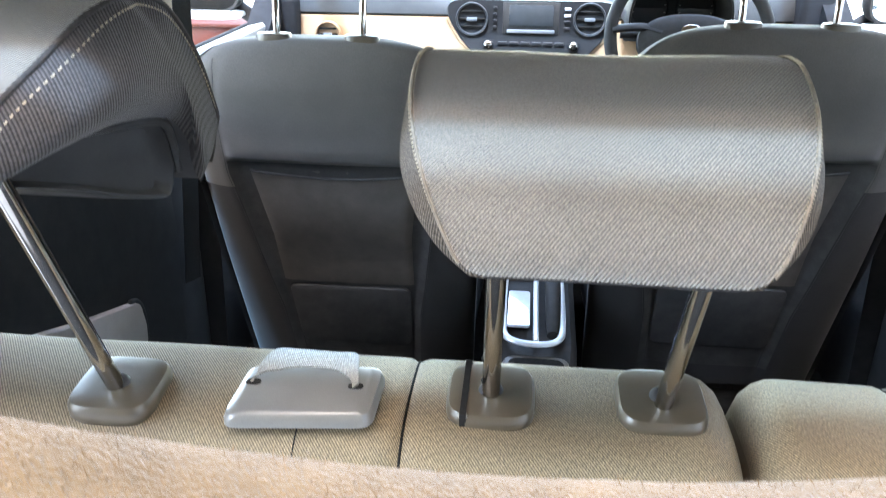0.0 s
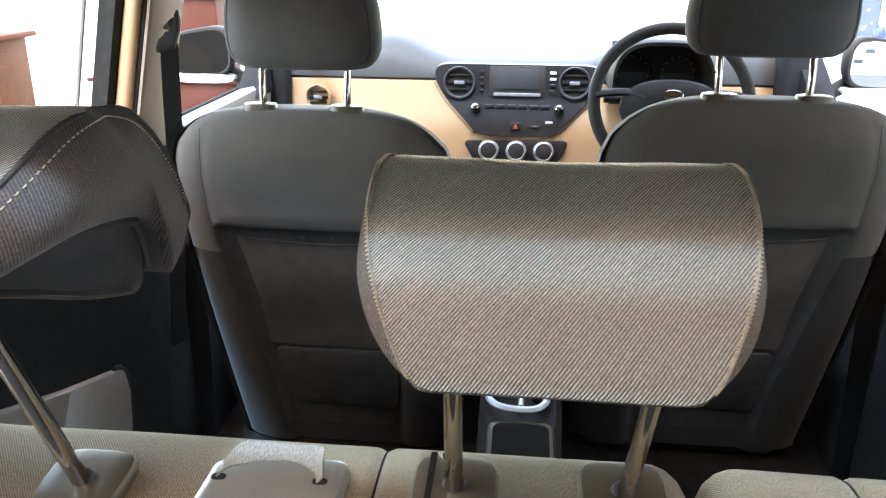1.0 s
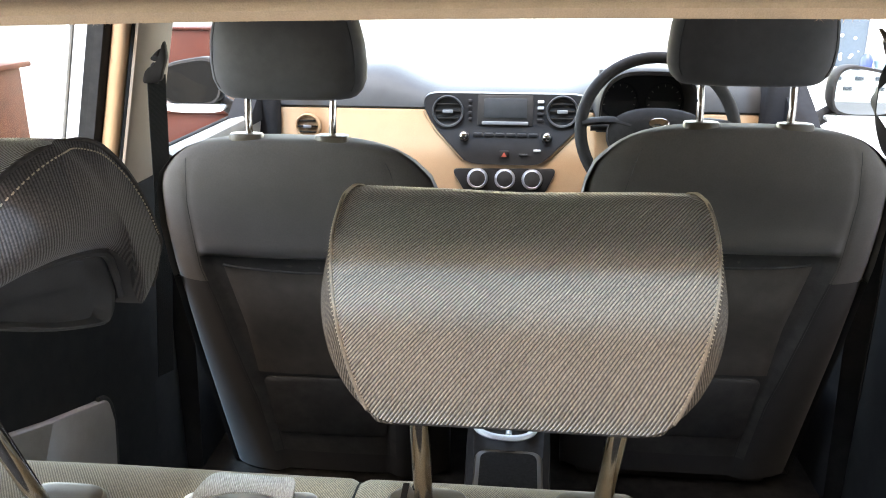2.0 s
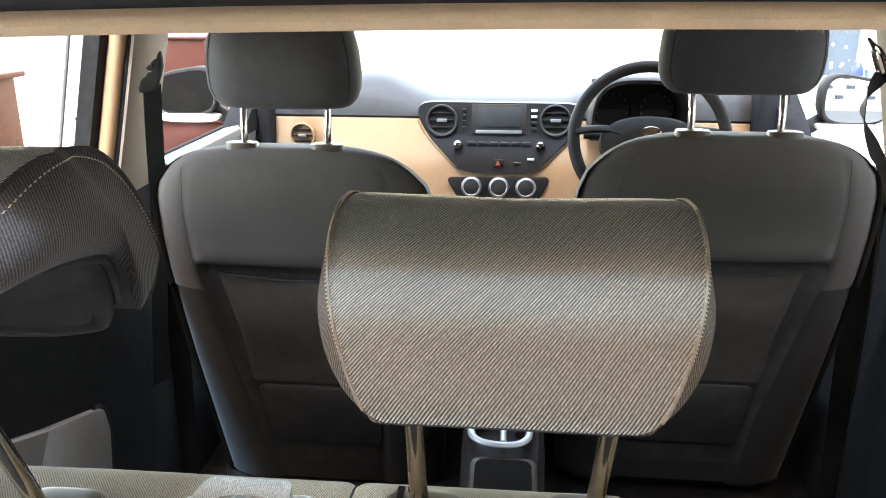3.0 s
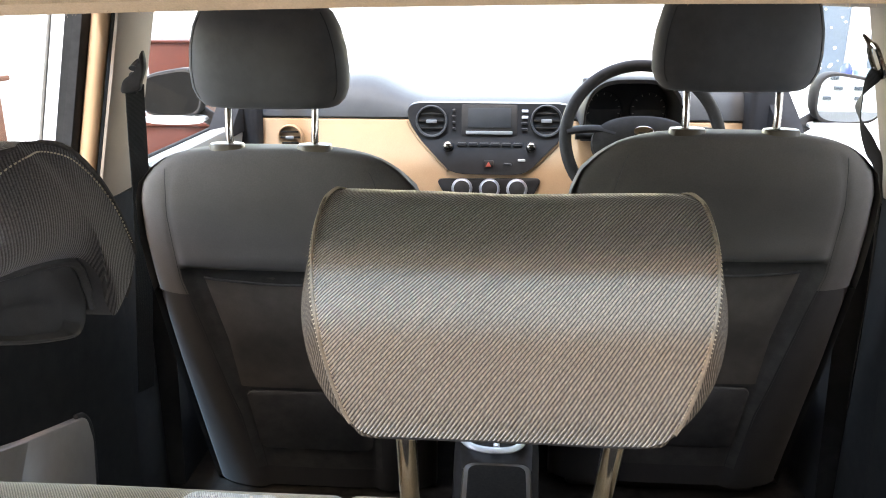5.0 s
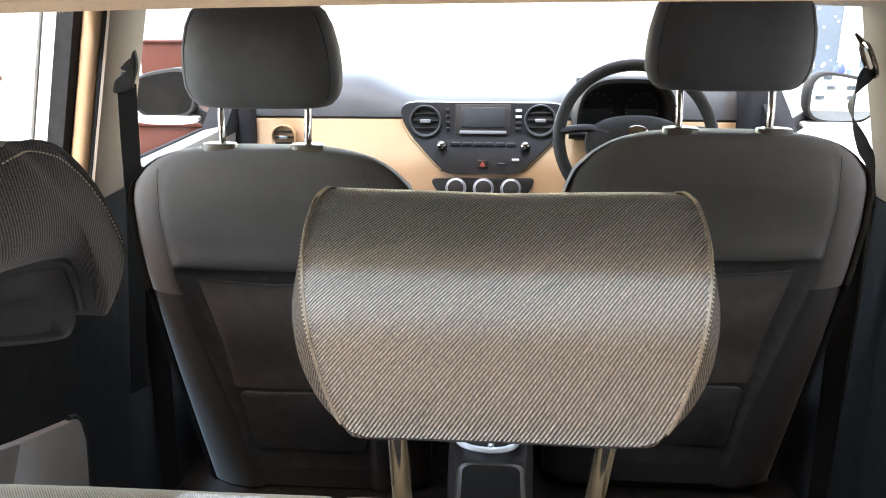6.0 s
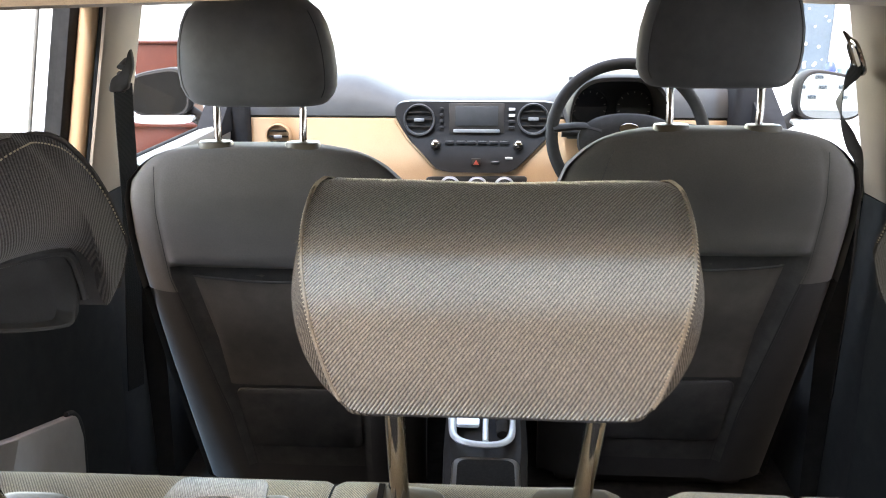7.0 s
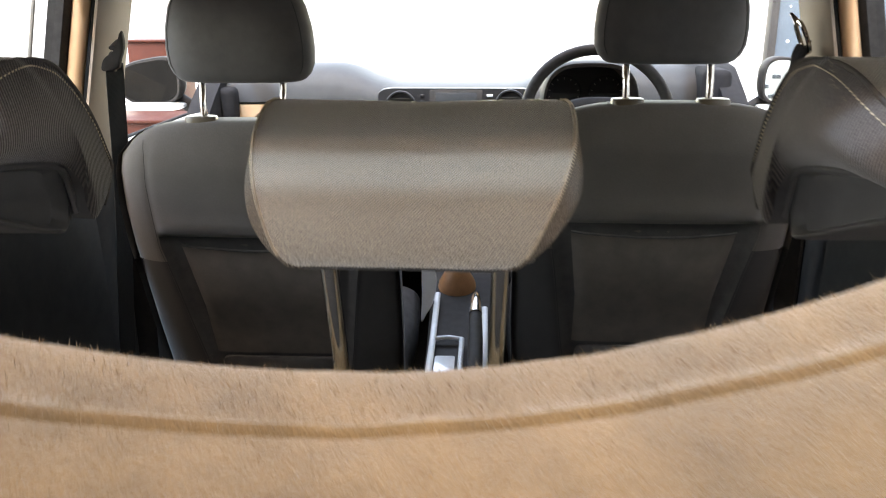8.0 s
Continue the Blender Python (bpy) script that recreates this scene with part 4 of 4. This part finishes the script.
blade = curve_through([(-0.083, 0.585, 0), (-0.082, 0.64, 0), (-0.082, 0.72, 0), (-0.064, 0.735, 0), (-0.049, 0.700, 0), (-0.047, 0.665, 0), (-0.055, 0.630, 0), (-0.070, 0.603, 0)], 44, True)
part("side_blade", plate([(q.x, q.y) for q in blade], lambda u, v, h: (u, 1.31 - h + 0.25 * (v - 0.6), v), 0.012, 0.005), PALE, console, "curved silver side blade")
cup = part("cup_holder", plate(rounded([(-0.040, 0.735), (0.082, 0.735), (0.082, 0.865), (-0.040, 0.865)], 0.025), lambda u, v, h: (u, v, 0.545 + 0.10 * (v - 0.735) + h), 0.012, 0.004), BEZEL, console, "grey cup holder rim")
# flat dark sheet drawn for the shaded depth of the well
part("cup_well_shade", plate(rounded([(-0.030, 0.745), (0.072, 0.745), (0.072, 0.855), (-0.030, 0.855)], 0.02), lambda u, v, h: (u, v, 0.5565 + 0.10 * (v - 0.735) + h), 0.0015, 0.0004), SEAM_HOLLOW, cup)
lever = part("handbrake", tube(curve_through([(0.052, 0.915, 0.586), (0.052, 1.0, 0.612), (0.051, 1.12, 0.645), (0.050, 1.20, 0.665)], 20), [0.011 + 0.005 * math.sin(math.pi * i / 19) for i in range(20)], 14), BLACK, console, "black handbrake lever")
part("brake_button", tube([(0.050, 1.165, 0.659), (0.050, 1.19, 0.666), (0.050, 1.225, 0.678), (0.050, 1.24, 0.683)], [0.0150, 0.0140, 0.010, 0.004], 14), CHROME, lever, "chrome tip")
gear = part("gear_gaiter", lathe([(0.050, 0.0), (0.046, 0.02), (0.030, 0.05), (0.016, 0.075)], (0.0, 1.42, 0.628), (0, -0.1, 1), 24), TAN, console, "tan leather gear gaiter")
part("gear_knob", lathe([(0.010, 0.06), (0.011, 0.09), (0.021, 0.105), (0.025, 0.13), (0.021, 0.15), (0, 0.156)], (0.0, 1.42, 0.628), (0, -0.1, 1), 24), BLACK, gear)

# ---- doors ----
for side in (-1, 1):
    def sx(v):
        return (CX if side < 0 else CX + 0.022) + side * v
    door = thing("front_door", (sx(0.75), 1.6, 0.35), "closed front door with pale sill trim and dark lower panel", "car door", "front doors", "structure")
    part("door_panel", loft([[(sx(x), y, z) for x, z in ((0.765, 0.30), (0.69, 0.30), (0.675, 0.75), (0.690, 0.98), (0.755, 1.00))] for y in (1.155, 1.5, 1.9, 2.28)]), DOOR_BLACK, door)
    part("speaker_sail", loft([[(sx(x), y, z) for y, z in ((1.60, 1.02), (1.70, 1.085), (1.82, 1.15), (2.02, 1.17), (2.10, 1.02))] for x in (0.678, 0.74)]), SOFT_BLACK, door, "black door corner trim")
    part("sill_trim", loft([[(sx(x), y, z - 0.004 * (y - 1.15)) for x, z in ((0.745, 0.99), (0.690, 0.975), (0.684, 1.015), (0.690, 1.040), (0.700, 1.047), (0.735, 1.040), (0.745, 1.035))] for y in (1.155, 1.5, 1.9, 2.25)]), SILL, door, "pale upper door trim")
    part("window_seal", tube([(sx(0.741), y, 1.041 - 0.004 * (y - 1.15)) for y in (1.155, 1.5, 2.1)], 0.005, 8), RUBBER, door)
    part("window_pane", loft([[(sx(0.752), 1.15, 1.02), (sx(0.752), 2.20, 1.02)], [(sx(0.672), 1.15, 1.38), (sx(0.672), 1.62, 1.38)]], False, False), GLASS, door, "clear side window")
    mirror = thing("door_mirror", (sx(0.87), 1.78, 1.05), "door mirror in a dark housing", "wing mirror", "door mirrors")
    def mirror_line(hx, hy, n, power):
        return [(u, v * (1 - 0.24 * u / hx) if v > 0 else v) for u, v in oval(hx, hy, n, power)]

    rings = []
    for y, k in ((1.745, 0.96), (1.75, 1.0), (1.79, 0.98), (1.83, 0.86), (1.86, 0.6), (1.872, 0.25)):
        rings.append([(sx(0.880 + u * k), y, 1.116 + v * k) for u, v in mirror_line(0.088, 0.064, 40, 3.2)])
    part("housing", loft(rings), BLACK, mirror)
    part("mirror_glass", loft([[(sx(0.880 + u), y - 0.03 * u, 1.116 + v) for u, v in mirror_line(0.079, 0.055, 40, 3.4)] for y in (1.7425, 1.7465)]), MIRROR, mirror, "silvered mirror glass", 0)
    part("lower_cap", loft([[(sx(0.878 + u * k), y, 1.046 + v * k) for u, v in oval(0.086, 0.013, 28, 2.8)] for y, k in ((1.744, 0.93), (1.75, 1.0), (1.80, 0.95), (1.85, 0.6))]), BODY, mirror, "pale lower mirror cap")
    part("arm", tube([(sx(0.765), 1.82, 1.02), (sx(0.80), 1.81, 1.045), (sx(0.84), 1.80, 1.075)], 0.020, 12), BLACK, mirror)
    rear = thing("rear_door", (sx(0.75), 0.67, 0.35), "closed rear door with dark panel and light grey insert", "car door", "rear doors", "structure")
    part("door_panel", loft([[(sx(x), y, z) for x, z in ((0.755, 0.35), (0.705, 0.36), (0.690, 0.75), (0.700, 0.99), (0.755, 1.045))] for y in (0.365, 0.6, 0.8, 0.975)]), DOOR_BLACK, rear)
    insert = rounded([(0.38, 0.40), (0.745, 0.40), (0.779, 0.64), (0.768, 0.690), (0.60, 0.742), (0.38, 0.82)], 0.03)
    ins = part("panel_insert", plate(insert, lambda u, v, h: (sx(0.690 - h), u, v), 0.014, 0.005), POCKET, rear, "light grey moulded insert")
    rim_line = [Vector((sx(0.681), p.x, p.y)) for p in curve_through([(0.755, 0.42, 0), (0.768, 0.52, 0), (0.780, 0.62, 0), (0.778, 0.668, 0), (0.762, 0.694, 0), (0.740, 0.703, 0)], 20)]
    part("insert_edge", tube(rim_line, 0.0045, 8), DASH, ins)
    part("window_pane", loft([[(sx(0.785), 0.35, 1.04), (sx(0.785), 0.98, 1.04)], [(sx(0.705), 0.22, 1.37), (sx(0.705), 0.98, 1.37)]], False, False), GLASS, rear, "clear side window")

# ---- seat belts ----
def seat_belt(anchor, line, widths, lean, loop_mat, covered=False):
    """Webbing with its own half-width at each place, through a slotted loop on a pillar."""
    belt = thing("seat_belt", anchor, "black webbing seat belt hanging from a pillar anchor", "seat belt", "front seat belts")
    n = 44
    part("webbing", ribbon(curve_through(line, n), curve_through(widths, n), 0.0016), WEB, belt)
    c = Vector(anchor)
    up, out = Vector(lean).normalized(), Vector((0, 1, 0))
    side = up.cross(out).normalized()
    out = side.cross(up).normalized()
    k = 0.5 if covered else 1.0
    ring = [c + up * (0.030 * k * v) + out * (0.020 * k * u) for u, v in oval(1, 1, 32, 3.0)]
    part("anchor_loop", tube(ring, 0.0042, 8, True), loop_mat, belt, "slotted belt anchor loop")
    if covered:
        fin = curve_through([(-0.014, -0.016, 0), (-0.013, 0.000, 0), (-0.006, 0.010, 0), (0.006, 0.018, 0), (0.016, 0.034, 0), (0.024, 0.056, 0), (0.026, 0.030, 0), (0.018, 0.004, 0), (0.012, -0.012, 0)], 40, True)
        part("anchor_cover", plate([(q.x, q.y) for q in fin], lambda u, v, h: (c.x + u, c.y - 0.006 - h + 0.3 * u, c.z + v), 0.010, 0.004), loop_mat, belt, "black moulded anchor cover")
    arm = [c + up * 0.026, c + up * 0.036 + out * 0.008, c + up * 0.048 + out * 0.020]
    part("anchor_arm", tube(curve_through(arm, 10), [0.009 - 0.0006 * i for i in range(10)], 10, flat=0.6), loop_mat, belt)


seat_belt((-0.630, 0.985, 1.226), [(-0.628, 0.984, 1.220), (-0.630, 0.984, 1.190), (-0.635, 0.988, 1.130), (-0.641, 0.994, 1.060), (-0.660, 1.02, 0.95), (-0.70, 1.04, 0.60)],
          [(0.010, 0.016, 0.003)] * 3 + [(0.009, 0.017, 0.0)] * 3, (-0.05, 0.35, 0.9), BLACK, True)
seat_belt((0.657, 1.060, 1.266), [(0.662, 1.055, 1.250), (0.651, 1.040, 1.246), (0.636, 1.036, 1.226), (0.629, 1.036, 1.200), (0.630, 1.036, 1.180), (0.640, 1.036, 1.155), (0.662, 1.040, 1.118), (0.686, 1.045, 1.068), (0.700, 1.05, 0.9), (0.705, 1.06, 0.6)],
          [(0.013, 0.010, 0.010), (0.013, 0.010, -0.010), (0.009, 0.014, -0.010), (0.004, 0.020, -0.004), (0.004, 0.020, 0.001), (0.009, 0.018, 0.004), (0.014, 0.016, 0.006), (0.012, 0.017, 0.004), (0.010, 0.018, 0.0), (0.010, 0.018, 0.0)], (-0.38, 0.1, 0.92), CHROME)

# ---- parcel shelf ----
def shelf_edge(x):
    k = max(-0.19, min(0.29, x))
    return -0.25 - 0.9 * (k - 0.104) ** 2, 1.200 - 0.115 * k + (1.45 if k > 0 else 1.30) * k * k + 0.10 * (abs(x) - abs(k))


def shelf_ring(x):
    y, z = shelf_edge(x)
    pts = [(0.0, -0.004), (0.002, -0.0005), (-0.004, 0.0015), (-0.014, 0.001), (-0.030, -0.001), (-0.0385, -0.0010), (-0.0402, 0.0004), (-0.0415, 0.0014), (-0.0430, 0.0014), (-0.0444, 0.0002), (-0.0456, -0.0022), (-0.052, -0.0024), (-0.075, -0.007), (-0.12, -0.018), (-0.20, -0.04), (-0.32, -0.075),
           (-0.32, -0.085), (-0.20, -0.052), (-0.06, -0.018), (-0.02, -0.013), (-0.002, -0.010)]
    return [(x, y + dy, z + dz + 0.0010 * noise.noise((x * 40, dy * 60, 3))) for dy, dz in pts]


shelf = thing("parcel_shelf", (0.05, -0.4, 1.15), "beige felt parcel shelf with a moulded ridge and frayed edge", "parcel shelf")
board = part("shelf_board", loft([shelf_ring(x) for x in np.linspace(-0.46, 0.52, 99)]), CARPET, shelf)


def fuzz(count, place, length, spread):
    """Many loose fibres: thin blades from places on an edge."""
    rnd = random.Random(7)
    verts, faces = [], []
    for _ in range(count):
        p, out = place(rnd)
        d = (Vector(out) + Vector((rnd.uniform(-1, 1), rnd.uniform(-1, 1), rnd.uniform(-1, 1))) * spread).normalized()
        ln = length * rnd.uniform(0.35, 1.0) ** 1.5
        s = d.cross(Vector((rnd.uniform(-1, 1), rnd.uniform(-1, 1), rnd.uniform(-1, 1)))).normalized() * 0.00016
        mid = Vector(p) + d * ln * 0.55
        tip = Vector(p) + d * ln + Vector((rnd.uniform(-1, 1), rnd.uniform(-1, 1), rnd.uniform(-1, 0.4))) * ln * 0.35
        i = len(verts)
        verts += [Vector(p) - s, Vector(p) + s, mid + s * 0.8, mid - s * 0.8, tip]
        faces += [(i, i + 1, i + 2, i + 3), (i + 3, i + 2, i + 4)]
    return verts, faces


def fuzz_part(name, data, material, parent):
    verts, faces = data
    me = bpy.data.meshes.new(name)
    at = BASE[parent.name]
    me.from_pydata([tuple(v - at) for v in verts], [], faces)
    me.materials.append(material)
    ob = new(name, me)
    ob.parent = parent
    return tagged(ob, kind="stuff")


def seam_thread(rnd):
    """A place near an upper corner of a head restraint, where the seam frays."""
    side = rnd.choice((-1, 1))
    d = rnd.random() ** 1.6 * 0.05
    return (side * (0.0935 + 0.30 * min(d, 0.03)), 0.002 - d, 0.2195 - 0.40 * d), (side * 0.8, 0.1, 0.5)


for ob in REST_THINGS[1:]:
    fuzz_part("loose_thread", fuzz(90, seam_thread, 0.0042, 0.8), PIPE, ob)


def shelf_fibre(rnd):
    x = rnd.uniform(-0.40, 0.46)
    y, z = shelf_edge(x)
    back = rnd.random() ** 2.2 * 0.05
    return (x, y - back + 0.001, z + (0.0005 if back > 0.003 else -0.002)), (0.0, 0.55, 0.7)


def nap_fibre(rnd):
    x, k = rnd.uniform(-0.24, 0.36), rnd.random()
    y, z = shelf_edge(x)
    back = 0.004 + 0.090 * k
    return (x, y - back, z - 0.0006 - (0.0015 + 0.16 * max(0.0, back - 0.052) if back > 0.048 else 0.0)), (0.3, 0.5, 0.35)


fuzz_part("edge_fibre", fuzz(9000, shelf_fibre, 0.0050, 0.6), CARPET, board)
fuzz_part("nap", fuzz(16000, nap_fibre, 0.0020, 1.0), CARPET, board)


def liner_fibre(rnd):
    x = rnd.uniform(-0.45, 0.50)
    return (x, -0.104 - 0.006 * rnd.random(), header_z(x) + 0.001), (0.0, -0.1, -1.0)


def torn_fibre(rnd):
    x = rnd.choice((-0.155, -0.13, 0.045, 0.135, 0.15, 0.165, 0.19)) + rnd.gauss(0, 0.006)
    return (x, -0.108, header_z(x) + 0.001), (0.3, -0.1, -1.0)


fuzz_part("edge_fibre", fuzz(2200, liner_fibre, 0.0017, 0.9), LINER, liner)
fuzz_part("torn_fibre", fuzz(70, torn_fibre, 0.0036, 1.1), LINER, liner)

# ---- outside ----
solo("ground", loft([[(x, y, 0.0) for x in np.linspace(-600, 600, 41)] for y in np.linspace(-600, 600, 41)], False, False), CONCRETE, (0, 0, 0), "grey concrete yard", "ground", kind="structure")
solo("wall_west", box(-18.3, -18.0, -20, 22.0, 0, 3.0, 0.01), PLASTER, (-18.15, 1.0, 0), "white plastered yard wall, added out of view", "wall", kind="structure")
# unseen tall wall, added to cut sky light from the right
solo("sky_block_east", box(3.2, 3.5, -2.5, 4.3, 0, 5.5, 0.01), PLASTER, (3.35, 0.9, 0), "white plastered yard wall, added out of view", "wall", kind="structure")
cupboard = thing("cupboard", (-3.95, 5.0, 0), "red-brown wooden cupboard with a moulded cornice in the yard", "cupboard")
part("carcass", box(-4.6, -3.67, 4.9, 5.4, 0.0, 0.76, 0.01), WOOD, cupboard)
part("cornice", box(-4.65, -3.60, 4.86, 5.44, 0.76, 0.80, 0.012), WOOD, cupboard)
for x in (-4.4, -3.92):
    part("door", box(x - 0.2, x + 0.2, 4.875, 4.90, 0.08, 0.70, 0.008), WOOD, cupboard)
part("corner_post", box(-3.72, -3.64, 4.87, 4.95, 0.0, 0.76, 0.01), WOOD, cupboard)
bin_ob = thing("metal_cabinet", (-2.2, 5.1, 0), "maroon painted metal cabinet in the yard", "cabinet")
part("body", box(-2.36, -2.05, 5.0, 5.4, 0.0, 1.06, 0.012), MAROON, bin_ob)
part("lid", box(-2.375, -2.035, 4.985, 5.415, 1.06, 1.075, 0.004), MAROON, bin_ob)
bench = thing("low_cabinet", (-2.0, 4.4, 0), "low maroon painted metal cabinet in the yard", "cabinet")
part("body", box(-2.6, -1.7, 4.3, 4.7, 0.0, 0.62, 0.012), MAROON, bench)
part("top", box(-2.62, -1.68, 4.28, 4.72, 0.62, 0.64, 0.004), MAROON, bench)
board_ob = thing("sheet_metal_gate", (2.3, 5.0, 0), "blue-grey sheet metal gate with pale spots", "gate")
part("sheet", box(1.93, 2.16, 5.0, 5.05, 0.0, 1.9, 0.006), BLUEGREY, board_ob)
part("sheet", box(2.30, 2.75, 5.0, 5.05, 0.0, 1.9, 0.006), BLUEGREY, board_ob)
part("pale_panel", box(2.164, 2.296, 4.99, 5.06, 0.0, 1.95, 0.006), PLASTER, board_ob, "white panel between the sheets")
part("gate_post", box(1.88, 1.93, 4.98, 5.07, 0.0, 2.0, 0.006), BLACK, board_ob)
rnd = random.Random(3)
for _ in range(22):
    x, z, r = rnd.uniform(1.96, 2.14), rnd.uniform(0.9, 1.6), rnd.uniform(0.004, 0.011)
    part("paint_spot", plate(oval(r, r * rnd.uniform(0.6, 1.3), 12, 2), lambda u, v, h, x=x, z=z: (x + u, 4.999 - h, z + v), 0.002, 0.0006), PLASTER, board_ob)
plinth = thing("plinth", (2.15, 4.75, 0), "white plastered plinth beside the gate", "plinth")
part("block", box(1.80, 2.75, 4.50, 4.95, 0.0, 0.88, 0.02), PLASTER, plinth)
jug = thing("jug", (2.06, 4.7, 0.88), "small blue plastic jug on the plinth", "jug")
part("jug_body", lathe([(0.030, 0.0), (0.034, 0.02), (0.034, 0.07), (0.022, 0.09), (0.014, 0.10)], (2.06, 4.7, 0.88), (0, 0, 1), 18), BLUE, jug)
tub = thing("tub", (2.17, 4.7, 0.88), "pale teal plastic tub on the plinth", "tub")
part("tub_body", lathe([(0.055, 0.0), (0.070, 0.055), (0.073, 0.06), (0.066, 0.062)], (2.17, 4.7, 0.88), (0, 0, 1), 22), TEAL, tub)
house = thing("house", (5.6, -9.0, 0), "white plastered house with small dark vents and windows", "house")
# upper storey is added, unseen, to block sky from the right rear
part("wall", box(2.4, 9.5, -12.0, -6.5, 0, 6.6, 0.02), PLASTER, house)
part("roof", box(2.2, 9.7, -12.2, -6.3, 6.6, 6.8, 0.02), CONCRETE, house)
for x in (3.1, 4.4, 5.7, 7.0, 8.3):
    for z in (1.5, 4.3):
        w = part("window", box(x - 0.4, x + 0.4, -6.53, -6.46, z, z + 1.1, 0.01), SILL, house)
        for k in (-1, 1):
            part("pane", box(x + k * 0.19 - 0.16, x + k * 0.19 + 0.16, -6.465, -6.445, z + 0.07, z + 1.03, 0.004), DARKPANE, w)
for i in range(9):
    for z in (0.14, 0.26, 0.38):
        x = 2.9 + i * 0.30 + 0.10 * math.sin(i * 7 + z * 29)
        part("wall_vent", box(x - 0.05, x + 0.05, -6.52, -6.47, z, z + 0.05, 0.005, 1), DARKPANE, house)
# made-up shed: a dark mass for the left mirror, sized to block rear sky
shed = thing("shed", (-1.2, -7.0, 0), "added tall dark timber shed with a flat roof, blocks rear sky", "shed")
part("wall", box(-4.6, 2.2, -9.0, -4.6, 0, 7.0, 0.02), TIMBER, shed)
part("roof", box(-4.8, 2.3, -9.2, -4.5, 7.0, 7.15, 0.02), CONCRETE, shed)
part("shed_door", box(0.2, 1.2, -4.62, -4.57, 0, 2.0, 0.01), WOOD, shed)
